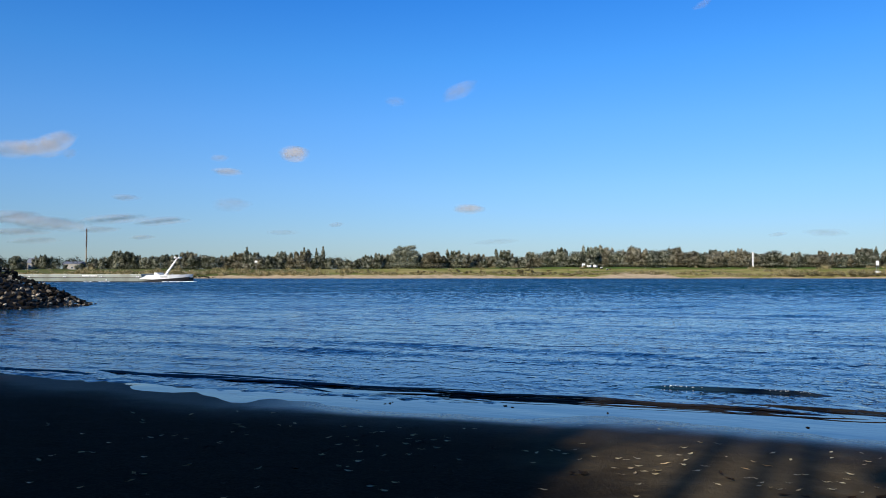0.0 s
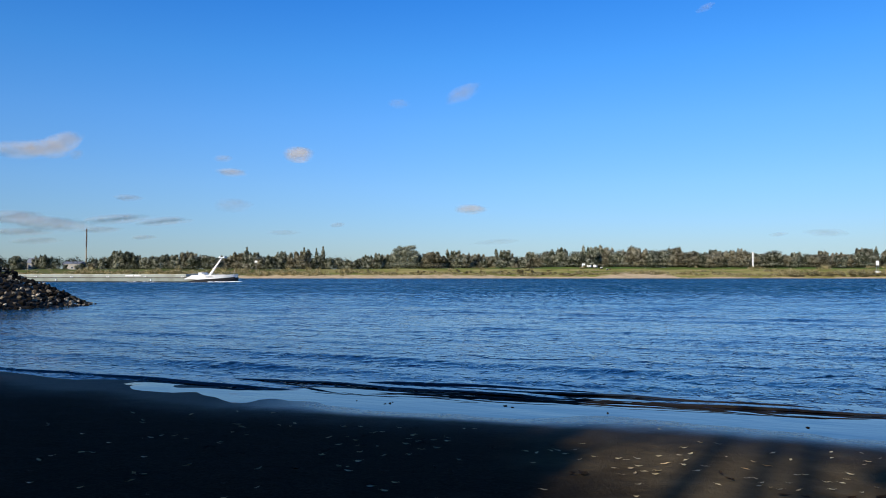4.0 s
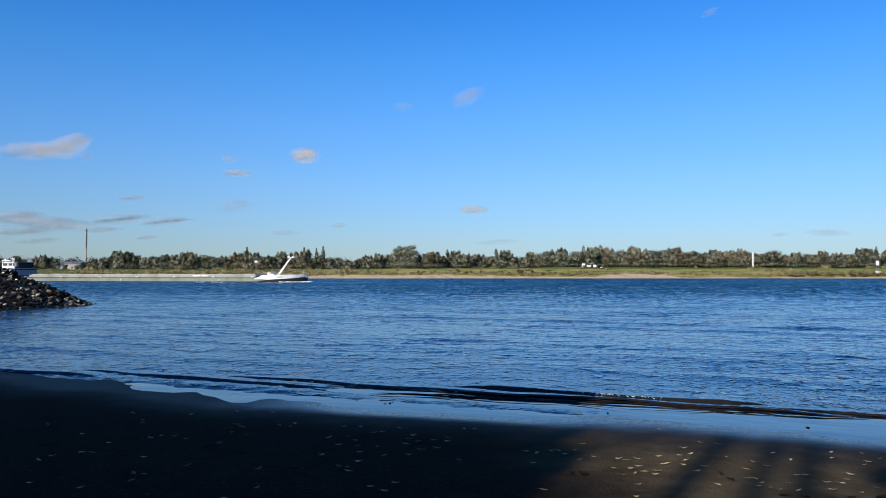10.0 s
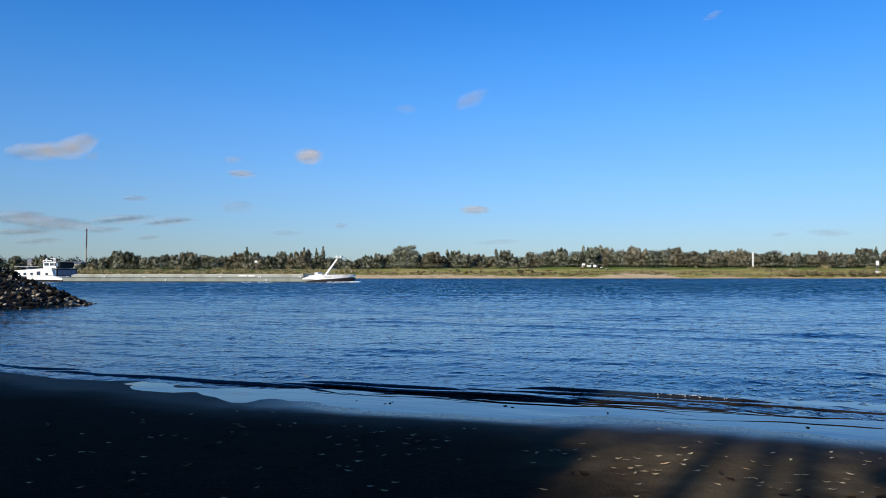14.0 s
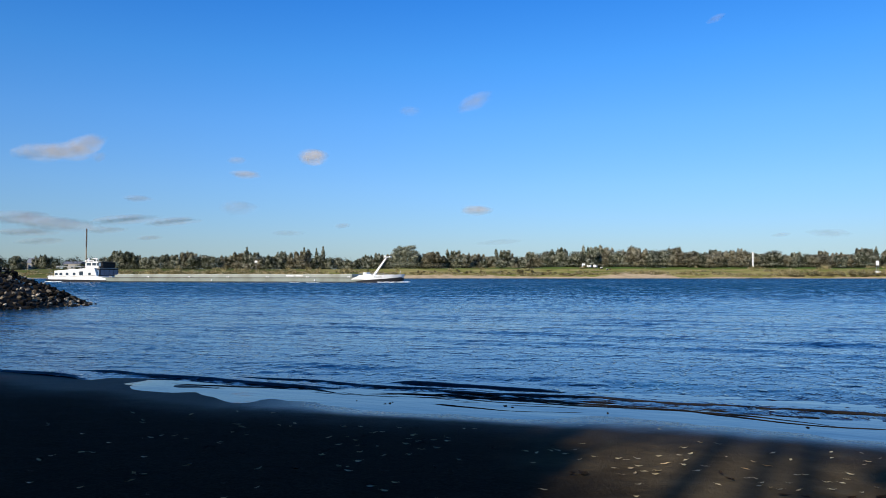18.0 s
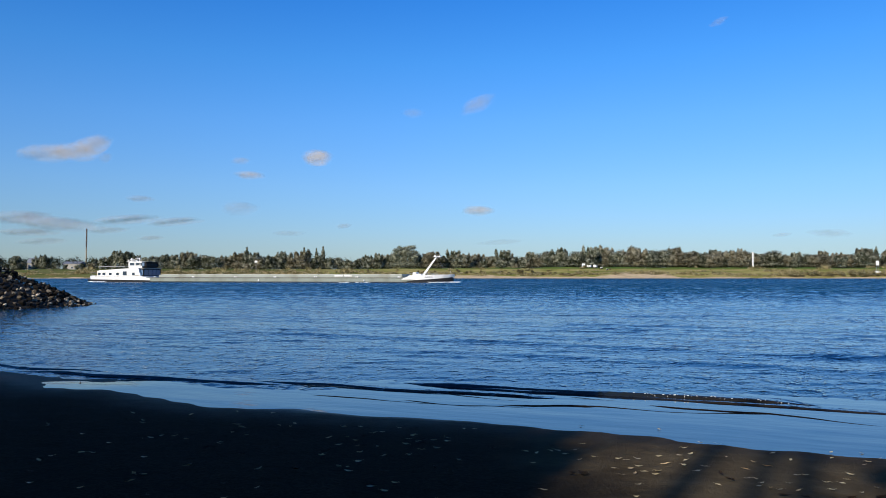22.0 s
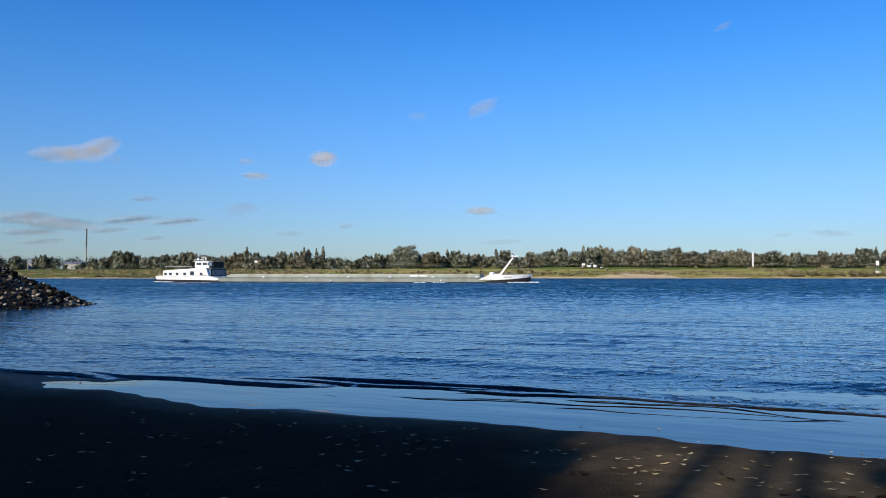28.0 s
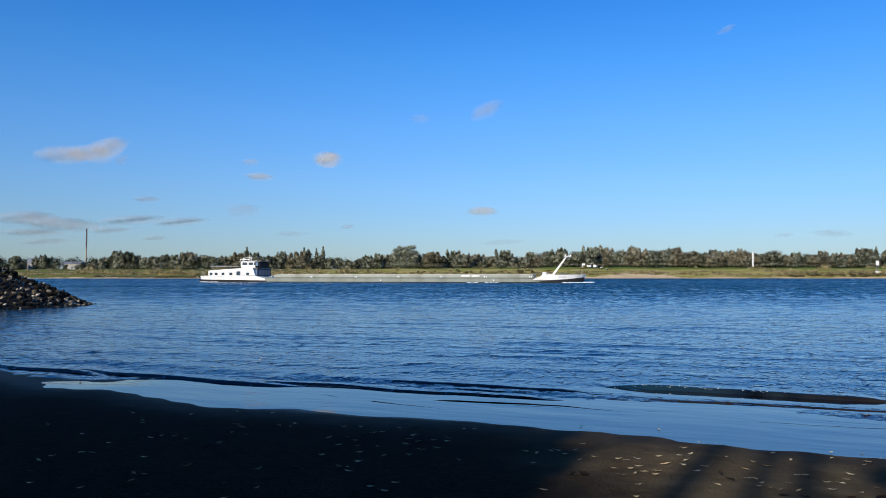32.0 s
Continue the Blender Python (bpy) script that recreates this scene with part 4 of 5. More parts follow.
def barge():
    b = empty("barge")
    part("hull", loft_bm([ring(12, 5.5, -2.6, 1.35), ring(20, 5.7, -2.8, 1.35), ring(92, 5.7, -2.8, 1.35), ring(99, 5.5, -2.8, 1.4)]), M_HULL, b, "long low grey-green steel hull")
    part("wet_band", loft_bm([ring(19, 5.74, -2.4, 0.2), ring(99, 5.74, -2.4, 0.2)]), M_BLACK, b, "dark wet band at the waterline")
    # hold coaming with hatch covers
    part("coaming", box_bm(22, 95, -4.7, 4.7, 1.33, 2.12, bevel=0.08), M_COAMING, b, "pale grey hold coaming")
    for i in range(12):
        x = 23 + i * 6
        part("hatch_cover", box_bm(x, x + 5.9, -4.75, 4.75, 2.12, 2.32, bevel=0.05), M_COVER, b)
    for x in (21, 33, 46, 58, 70, 82, 94):
        part("bollard", add_tube(tube_bm((x, -5.35, 1.33), (x, -5.35, 1.75), 0.13), (x + 0.5, -5.35, 1.33), (x + 0.5, -5.35, 1.75), 0.13), M_WHITE, b)
    for x0, x1 in ((75.6, 78.1), (78.4, 80.6)):
        part("name_board", box_bm(x0, x1, -4.86, -4.72, 1.62, 1.92, bevel=0.02), M_WHITE, b)
    # the gunwale's shadow line, put in as a thin dark strip
    part("gunwale_shadow", box_bm(20, 95.5, -5.78, -5.62, 1.17, 1.32, bevel=0.02), M_SOOT_SHADOW, b, "dark strip standing in for the shadow line along the hull's upper edge")
    for x in (53.6, 84.5):
        part("fender", tube_bm((x, -5.95, 0.35), (x, -5.95, 0.8), 0.16), M_WHITE, b)
    # stern
    part("stern_hull", loft_bm([ring(-1.0, 3.6, 0.5, 1.75, 0.3), ring(0.4, 4.7, -0.4, 1.85, 0.25), ring(4, 5.4, -1.5, 1.9, 0.1), ring(13, 5.72, -2.5, 1.9), ring(16.6, 5.74, -2.6, 1.8), ring(19.8, 5.74, -2.6, 1.0)]), M_WHITE, b, "white stern bulwark")
    part("boot_band", loft_bm([ring(-1.1, 4.3, -0.6, 0.75, 0.2), ring(0.4, 5.15, -0.6, 0.75, 0.1), ring(4, 5.66, -1.5, 0.72, 0.05), ring(13, 5.88, -2.4, 0.62), ring(19.9, 5.88, -2.4, 0.5)]), M_BLACK, b, "black band along the waterline")
    part("rubbing_strake", loft_bm([[(0.2, -5.0, 1.5), (4, -5.62, 1.55), (13, -5.84, 1.5), (16.4, -5.84, 1.42)], [(0.2, -4.9, 1.62), (4, -5.5, 1.67), (13, -5.7, 1.62), (16.4, -5.7, 1.54)]]), M_CREAM, b)
    house = part("deckhouse", loft_bm([ring(1.6, 4.2, 1.5, 3.3), ring(4, 5.2, 1.5, 3.45), ring(13.4, 5.5, 1.5, 4.05), ring(15.9, 5.5, 1.5, 4.1), ring(16.6, 5.5, 1.4, 1.9)]), M_WHITE, b, "white deckhouse")
    for x, q in ((2.9, -4.9), (4.64, -5.26), (6.8, -5.34), (9.2, -5.42), (14.4, -5.52)):
        wn = part("window", box_bm(x - 0.52, x + 0.52, q - 0.06, q + 0.3, 1.92, 2.78, bevel=0.04), M_CREAM, house)
        part("pane", box_bm(x - 0.42, x + 0.42, q - 0.09, q + 0.2, 2.0, 2.7), M_GLASS, wn)
    part("door", box_bm(11.05, 12.15, -5.56, -5.2, 1.62, 3.1, bevel=0.03), M_GLASS, house, "dark open doorway")
    part("door_leaf", box_bm(10.6, 11.0, -5.62, -5.3, 1.62, 3.0, bevel=0.03), M_CREAM, house)
    part("deck_awning", box_bm(2.4, 10.9, -4.6, 4.6, 4.45, 4.66, bevel=0.06), M_TARP, b, "grey awning over the stern deck")
    for x in (2.7, 4.7, 6.7, 8.7, 10.6):
        part("awning_post", tube_bm((x, -4.5, 3.35), (x, -4.5, 4.5), 0.04), M_STEEL, b)
    for z in (2.35, 2.8):
        part("rail", tube_bm((-0.7, -3.9, z - 0.1), (1.6, -4.8, z), 0.035), M_STEEL, b)
    wh = part("wheelhouse", loft_bm([ring(11.0, 2.9, 3.7, 5.9, 0.0), ring(11.6, 3.2, 3.7, 5.95, 0.05), ring(15.6, 3.2, 3.7, 5.95, 0.05)]), M_WHITE, b, "white wheelhouse with dark windows")
    for x0, x1 in ((11.7, 13.2), (13.6, 14.9)):
        part("pane", box_bm(x0, x1, -3.31, -3.0, 4.85, 5.65, bevel=0.03), M_GLASS, wh)
    part("pane", box_bm(15.1, 15.66, -3.3, 3.3, 4.8, 5.65, bevel=0.05), M_GLASS, wh)
    part("wheelhouse_roof", box_bm(10.8, 15.8, -3.5, 3.5, 5.93, 6.07, bevel=0.05), M_WHITE, b)
    bridge = part("bridge", loft_bm([ring(15.65, 3.3, 4.15, 5.9, 0.05), ring(16.6, 3.3, 4.15, 5.9, 0.05), ring(17.0, 3.1, 4.15, 5.5)]), M_BLACK, b, "black-framed glazed bridge front")
    part("pane", box_bm(15.8, 16.5, -3.42, -3.2, 4.6, 5.7, bevel=0.03), M_BLUEGLASS, bridge)
    for y0 in (-2.9, -0.9, 1.1):
        part("pane", box_bm(16.55, 17.0, y0, y0 + 1.8, 4.6, 5.45, bevel=0.03), M_GLASS, bridge)
    part("bridge_roof", box_bm(15.7, 17.3, -3.6, 3.6, 5.9, 6.02, bevel=0.04), M_TARP, b)
    fc = part("front_cabin", box_bm(16.0, 17.0, -4.6, 4.6, 1.4, 3.9, bevel=0.12), M_BLACK, b, "dark framed cabin glazed in blue-grey")
    part("pane", box_bm(16.12, 16.9, -4.68, -4.4, 2.0, 3.6, bevel=0.03), M_BLUEGLASS, fc)
    for y0 in (-4.1, -2.0, 0.1, 2.2):
        part("pane", box_bm(16.9, 17.06, y0, y0 + 1.9, 1.9, 3.6, bevel=0.03), M_BLUEGLASS, fc)
    part("cabin_roof", box_bm(15.9, 17.2, -4.75, 4.75, 3.9, 4.08, bevel=0.06), M_TARP, b)
    for x, y, r in ((11.6, -2.2, 0.34), (13.2, -0.6, 0.26)):
        bm = bmesh.new()
        bmesh.ops.create_uvsphere(bm, u_segments=12, v_segments=8, radius=r, matrix=Matrix.Translation((x, y, 6.75)))
        add_tube(bm, (x, y, 6.05), (x, y, 6.5), 0.12)
        part("radar_dome", bm, M_WHITE, b, smooth=True)
    arch = part("radar_arch", box_bm(10.6, 13.6, -2.6, -2.4, 6.35, 6.55, bevel=0.03), M_WHITE, b)
    for x in (10.8, 13.4):
        part("arch_leg", tube_bm((x, -2.5, 6.0), (x, -2.5, 6.4), 0.06), M_WHITE, arch)
    part("mast", tube_bm((12.2, 0, 6.05), (12.2, 0, 7.7), 0.06, 0.04), M_WHITE, b)
    part("radar_bar", box_bm(11.3, 13.1, -0.1, 0.1, 7.0, 7.14, bevel=0.02), M_WHITE, b)
    # bow
    part("bow_hull", loft_bm([ring(95.0, 5.78, 0.3, 0.95), ring(96.9, 5.8, 0.3, 1.7), ring(97.1, 5.8, 0.3, 1.95), ring(98.0, 5.8, 0.3, 1.97, 0.05), ring(99.0, 5.75, 0.2, 1.98, 0.1), ring(101, 5.58, -2.5, 1.98, 0.12), ring(104, 4.7, -1.9, 2.03, 0.25), ring(106.4, 2.95, -0.4, 2.12, 0.45), ring(107.8, 1.45, 0.7, 2.2, 0.45), ring(108.7, 0.3, 1.6, 2.3, 0.32)]), M_WHITE, b, "white raised bow")
    part("boot_band", loft_bm([ring(96.5, 5.88, -2.4, 0.32), ring(99, 5.88, -2.4, 0.7), ring(101, 5.76, -2.2, 0.82), ring(104, 5.0, -1.6, 0.98), ring(106.2, 3.5, -0.6, 1.2), ring(107.3, 2.5, 0.0, 1.32), ring(108.3, 1.35, 0.5, 1.46)]), M_BLACK, b, "black band under the white bow")
    part("bulwark_cap", loft_bm([[(97.5, -5.88, 1.92), (101, -5.73, 1.94), (104, -5.0, 1.99), (106.6, -3.4, 2.08)], [(97.5, -5.78, 2.04), (101, -5.63, 2.06), (104, -4.9, 2.11), (106.6, -3.3, 2.2)]]), M_CREAM, b)
    part("windlass_box", box_bm(97.2, 98.3, -1.8, 1.8, 1.93, 2.75, bevel=0.1), M_WHITE, b)
    part("hatch_box", box_bm(98.6, 100.0, -3.4, -1.6, 1.93, 2.35, bevel=0.1), M_CREAM, b)
    for x, y in ((102, -4.7), (104.4, -3.6), (103, -1.5)):
        part("bow_bollard", tube_bm((x, y, 1.95), (x, y, 2.45), 0.14), M_STEEL, b)
    for x0, y0, x1, y1 in ((97.2, -5.7, 98.0, -5.75), (98.0, -5.75, 101.0, -5.6), (101.0, -5.6, 104.0, -4.85)):
        part("rail", tube_bm((x0, y0, 2.48), (x1, y1, 2.48), 0.03), M_STEEL, b)
        part("rail_post", tube_bm((x1, y1, 1.95), (x1, y1, 2.49), 0.03), M_STEEL, b)
    for i in range(4):
        part("name_mark", box_bm(101.6 + i * 0.5, 101.9 + i * 0.5, -5.74 + i * 0.12, -5.45 + i * 0.12, 1.42, 1.62), M_TARP, b)
    crane = part("crane", loft_bm([[(99.5, -0.3, 1.93), (100.2, -0.3, 1.93), (100.2, 0.3, 1.93), (99.5, 0.3, 1.93)], [(103.45, -0.18, 7.1), (103.8, -0.18, 7.0), (103.8, 0.18, 7.0), (103.45, 0.18, 7.1)]]), M_WHITE, b, "white raked bow mast")
    part("mast_head", box_bm(102.9, 104.9, -0.9, 0.9, 6.98, 7.2, bevel=0.08), M_WHITE, crane)
    part("lamp_housing", box_bm(103.1, 103.5, -0.8, -0.4, 7.2, 7.6, bevel=0.06), M_WHITE, crane)
    part("lamp_housing", box_bm(104.4, 104.8, -0.8, 0.8, 7.2, 7.42, bevel=0.06), M_WHITE, crane)
    part("stay", tube_bm((103.6, 0, 7.0), (106.8, 0, 2.1), 0.016), M_STEEL, b)
    part("jack_staff", tube_bm((107.4, 0, 2.1), (107.7, 0, 3.5), 0.03), M_WHITE, b)
    # white water at the bow and the stern
    def foam(name, line, count, w, h, seed, label):
        """Broken water strewn along a line on the surface; points are x, y."""
        r = random.Random(seed)
        bm = bmesh.new()
        for _ in range(count):
            t = r.random() * (len(line) - 1)
            k = min(int(t), len(line) - 2)
            (xa, ya), (xb, yb) = line[k], line[k + 1]
            x, yy = xa + (xb - xa) * (t - k), ya + (yb - ya) * (t - k) + r.gauss(0, w)
            m = Matrix.Translation((x, yy, r.uniform(-0.05, h))) @ Matrix.Diagonal((r.uniform(.2, .7), r.uniform(.15, .4), r.uniform(.05, .13), 1))
            bmesh.ops.create_icosphere(bm, subdivisions=1, radius=1.0, matrix=m)
        part(name, bm, M_FOAM, b, label, smooth=True)
    foam("bow_foam", ((103.0, -6.2), (106.5, -4.2), (109.0, -2.4), (110.6, -2.0)), 120, 0.3, 0.16, 1, "white broken bow wave")
    foam("stern_foam", ((-0.5, -5.0), (2.0, -6.0), (6.0, -6.3)), 60, 0.25, 0.08, 2, "white broken water at the stern")
    foam("side_foam", ((76.0, -6.4), (82.0, -6.6), (86.0, -6.2)), 16, 0.2, 0.03, 3, "flecks of broken water along the hull")
    return tagged(b, "long loaded inland cargo barge with white bow and stern under way", "barge")


ship = barge()
HEADING = -10.37
for_ship = []
MID0 = Vector((-85.66, 214.76)) - 98.0 * Vector((math.cos(radians(HEADING)), math.sin(radians(HEADING))))
for t in (0.0, 16.0, 32.0):
    q = MID0 + 3.5715 * t * Vector((math.cos(radians(HEADING)), math.sin(radians(HEADING))))
    for_ship.append((t, pose(q.x + 1.03, q.y + 5.6, 0, 0, 0, HEADING)))
MOVING.append((ship, for_ship))

# ---- far landmarks ----
def beacon(x, y, h, w, label):
    z = float(ground_height(np.array([x]), np.array([y]))[0])
    b = empty("beacon", pose(x, y, z))
    part("post", box_bm(-w / 2, w / 2, -w / 2, w / 2, -0.2, h, bevel=0.05), M_WHITE, b)
    part("foot", box_bm(-w, w, -w, w, -0.3, 0.3, bevel=0.05), M_CREAM, b)
    part("cap", box_bm(-w * 0.8, w * 0.8, -w * 0.6, w * 0.6, h, h + 0.25, bevel=0.05), M_WHITE, b)
    return tagged(b, label, "beacon")


def signboard(x, y, h, w, bh, label, plinth=False):
    z = float(ground_height(np.array([x]), np.array([y]))[0])
    b = empty("river_sign", pose(x, y, z))
    part("board", box_bm(-w / 2, w / 2, -0.06, 0.06, h - bh, h, bevel=0.03), M_WHITE, b)
    for s in (-0.28, 0.28):
        part("post", tube_bm((s * w, 0.12, -0.3), (s * w, 0.12, h - 0.1), 0.09), M_STEEL, b)
    if plinth:
        part("plinth", box_bm(-w * 0.7, w * 0.7, -0.8, 0.8, -0.3, 2.2, bevel=0.08), M_CREAM, b)
    return tagged(b, label, "sign")


beacon(187.4, 446, 9.3, 0.75, "tall white beacon post on the grassy bank")
signboard(-111.6, 440, 6.3, 1.7, 1.2, "white river sign board on grey posts")
signboard(247.5, 420, 8.0, 1.8, 2.6, "white river sign on a pale plinth", True)


def farmhouse(x, y, w, d, h, roof, label):
    z = float(ground_height(np.array([x]), np.array([y]))[0])
    f = empty("farmhouse", pose(x, y, z))
    wall = part("wall", box_bm(-w / 2, w / 2, 0, d, -0.3, h, bevel=0.04), M_PLASTER, f)
    part("roof", loft_bm([[(-w / 2 - 0.4, -0.5, h), (-w / 2 - 0.4, d / 2, h + roof), (-w / 2 - 0.4, d + 0.5, h), (-w / 2 - 0.4, d / 2, h - 0.2)], [(w / 2 + 0.4, -0.5, h), (w / 2 + 0.4, d / 2, h + roof), (w / 2 + 0.4, d + 0.5, h), (w / 2 + 0.4, d / 2, h - 0.2)]]), M_ROOF, f, "grey roof")
    for i in range(int(w // 4)):
        u = -w / 2 + 2 + i * 4
        win = part("window", box_bm(u - 0.7, u + 0.7, -0.08, 0.1, 0.9, 2.3, bevel=0.03), M_WHITE, f)
        part("pane", box_bm(u - 0.58, u + 0.58, -0.11, 0.0, 1.0, 2.2), M_GLASS, win)
    return tagged(f, label, "house")


farmhouse(-243, 482, 11, 9, 4.2, 1.6, "long pale farmhouse with a grey roof behind the trees")
farmhouse(-268, 482, 8, 8, 4.4, 3.4, "small pale farmhouse half hidden by trees")


def trailer(x, y, w, h, turn, label):
    z = float(ground_height(np.array([x]), np.array([y]))[0])
    c = empty("camping_trailer", pose(x, y, z, 0, 0, turn))
    part("body", box_bm(-w / 2, w / 2, -1.0, 1.0, 0.35, h, bevel=0.22), M_WHITE, c)
    part("window", box_bm(-w * 0.3, w * 0.1, -1.03, -0.9, h * 0.55, h * 0.8, bevel=0.03), M_GLASS, c)
    for s in (-0.25, 0.25):
        part("wheel", tube_bm((s * w, -1.02, 0.32), (s * w, -0.8, 0.32), 0.32, seg=12), M_BLACK, c)
    return tagged(c, label, "trailer", group="camp on the far bank")


for x, y, w, h, turn in ((86.4, 453, 1.5, 2.7, 70), (88.6, 447, 2.3, 1.7, -25), (91.6, 444, 1.5, 1.9, 40), (94.6, 441, 1.1, 1.0, 10), (97.2, 436, 1.4, 0.8, -15)):
    trailer(x, y, w, h, turn, "small white camping trailer on the grassy bank")
ch = tagged(empty("chimney", pose(-484, 1000, 5)), "tall slim brick chimney far behind the trees", "chimney")
part("shaft", tube_bm((0, 0, 0), (0, 0, 52), 1.0, 0.85, seg=14), M_BRICK, ch)
part("upper_shaft", tube_bm((0, 0, 34), (0, 0, 59.2), 0.95, 0.87, seg=14), M_SOOT_SHADOW, ch, "soot-dark upper shaft")
for z in (37, 43, 49, 54):
    part("band", tube_bm((0, 0, z), (0, 0, z + 0.7), 1.0, 0.98, seg=14), M_BRICK, ch)


# ---- near trees behind the beach, which shade it ----
def shade_tree(x, y, h, base, wide, seed, count=2600, trunk=0.24, lean=0.1):
    z = float(ground_height(np.array([x]), np.array([y]))[0])
    t = empty("shore_tree", pose(x, y, z))
    part("trunk", trunk_bm(h, trunk, 8 if lean else 0, seed, lean), M_BARK, t)
    r = random.Random(seed)
    lobes = []
    for i in range(14):
        a, q = r.uniform(0, 6.28), r.uniform(0, 0.3) * wide
        zz = base + (h - base) * (0.14 + 0.74 * i / 13)
        lobes.append((math.cos(a) * q, math.sin(a) * q, zz, wide * 0.27, wide * 0.27, (h - base) * 0.16))
    cr = new("crown", crown_mesh("crown", lobes, count, 0.5, seed, M_SHADE))
    cr.parent = t
    return tagged(t, "leafy tree standing behind the shaded beach", "tree", group="trees behind the beach")


# across the sun's direction, back along it from the beach, height of the lowest leaves, leaves, trunk; the slim stems stand upright
BELT = ((-31, 31, 0.4, 9000, 0.26), (-25, 29, 0.3, 9000, 0.26), (-19, 31, 0.3, 10000, 0.26), (-13, 29, 0.3, 12000, 0.26), (-7.7, 30, 0.3, 15000, 0.26), (-6.2, 27, 0.3, 16000, 0.26),
        (-1.62, 33, 16.5, 5000, 0.22), (-1.0, 31, 16.5, 5000, 0.17), (-0.58, 34, 17.0, 5000, 0.22), (4.0, 30, 0.3, 15000, 0.26), (11.2, 30, 1.0, 10000, 0.26), (16, 31, 1.0, 9000, 0.26), (21, 31, 1.0, 8000, 0.26))
for i, (c, s, base, n, stem) in enumerate(BELT):
    p = Vector((1.8, 7.0)) + Vector((math.cos(radians(SUN_SIDE)), -math.sin(radians(SUN_SIDE)))) * (c + 2.0) - Vector((math.sin(radians(SUN_SIDE)), math.cos(radians(SUN_SIDE)))) * s
    shade_tree(p.x, p.y, 27.0, base, 9.0, 80 + i, n, stem, 0.0 if base > 10 else 0.1)


def overhang(x, y, seed, reach):
    """A broad tree whose boughs reach out high over the beach."""
    z = float(ground_height(np.array([x]), np.array([y]))[0])
    t = empty("shore_tree", pose(x, y, z))
    r = random.Random(seed)
    bm = tube_bm((0, 0, -0.5), (0.3, 1.0, 9.5), 0.4, 0.26, seg=9)
    lobes = []
    for i in range(14):
        tip = Vector((r.uniform(-5.5, 5.5), -2 + (reach + 2) * (i + 0.5) / 14, r.uniform(10.0, 13.5)))
        add_tube(bm, (0.25, 0.8, r.uniform(6.5, 8.8)), tip, 0.16, 0.05, seg=6)
        lobes.append((*tip, 3.0, 3.0, 1.0))
    part("trunk", bm, M_BARK, t)
    cr = new("crown", crown_mesh("crown", lobes, 15000, 0.5, seed, M_SHADE))
    cr.parent = t
    return tagged(t, "broad tree with boughs reaching out over the beach", "tree", group="trees behind the beach")


for i, (x, y) in enumerate(((-22, -3), (-15, -4), (-11, -4.5), (-7.4, -5.5), (2.8, -6.5), (9.8, -5.5), (16, -5))):
    overhang(x, y, 120 + i, 17.0)

# ---- leaves on the sand ----
def leaf_bm(seed):
    """A curled pointed leaf about ten centimetres long."""
    r = random.Random(seed)
    bm = bmesh.new()
    curl, roll_, bow = r.uniform(0.25, 0.9), r.uniform(0.2, 0.8), r.uniform(-0.25, 0.25)
    prof = [(u, w * r.uniform(0.6, 1.35)) for u, w in ((-0.5, 0.0), (-0.34, 0.12), (-0.1, 0.19), (0.15, 0.17), (0.34, 0.1), (0.5, 0.0))]
    mid, lo, hi = [], [], []
    for u, w in prof:
        z = curl * u * u
        mid.append(bm.verts.new((u, bow * u * u + 0.02 * math.sin(u * 7), z + 0.02)))
        lo.append(bm.verts.new((u, bow * u * u - w, z + roll_ * w)))
        hi.append(bm.verts.new((u, bow * u * u + w, z + roll_ * w * r.uniform(0.4, 1.2))))
    for i in range(len(prof) - 1):
        for a, b in ((lo, mid), (mid, hi)):
            bm.faces.new((a[i], a[i + 1], b[i + 1], b[i]))
    add_tube(bm, (-0.5, 0, curl * 0.25 + 0.02), (-0.72, 0.03, 0.12), 0.012, 0.008, seg=5)
    return bm


LEAVES = []
for i in range(10):
    bm = leaf_bm(i)
    me = bpy.data.meshes.new("fallen_leaf")
    bm.to_mesh(me)
    bm.free()
    me.materials.append(M_LITTER)
    LEAVES.append(me)
ROTTEN = []
for me in LEAVES[:3]:
    me = me.copy()
    me.materials[0] = M_ROT
    ROTTEN.append(me)
rng = random.Random(21)


def drop_leaf(x, y, s, lean=7, rotten=False):
    z = float(ground_height(np.array([x]), np.array([y]))[0])
    ob = new("fallen_leaf", rng.choice(ROTTEN if rotten else LEAVES))
    ob.matrix_basis = pose(x, y, z + 0.008 + rng.uniform(0, 0.006), rng.uniform(-lean, lean), rng.uniform(-lean, lean), rng.choice((0, 180)) + rng.gauss(0, 32)) @ Matrix.Diagonal((s, s, s, 1))
    tagged(ob, "dark rotten leaf lying on the wet sand" if rotten else "dry curled yellow-brown leaf on the sand", "leaf", group="fallen leaves on the beach")


# single leaves as they lie, zone by zone: x, y
IN_SUN = ((1.68, 8.31), (1.94, 8.22), (2.00, 8.14), (2.15, 8.24), (1.78, 7.73), (1.78, 7.41), (1.94, 7.70), (1.93, 7.47), (2.05, 7.82), (2.05, 7.58), (2.12, 7.44), (2.19, 7.59), (2.42, 8.35), (2.38, 7.99), (2.70, 8.51), (2.84, 8.53), (2.67, 8.18), (2.56, 7.91), (2.62, 7.67), (2.76, 7.86), (2.91, 8.96), (2.98, 10.25), (3.43, 9.28), (2.60, 7.04))
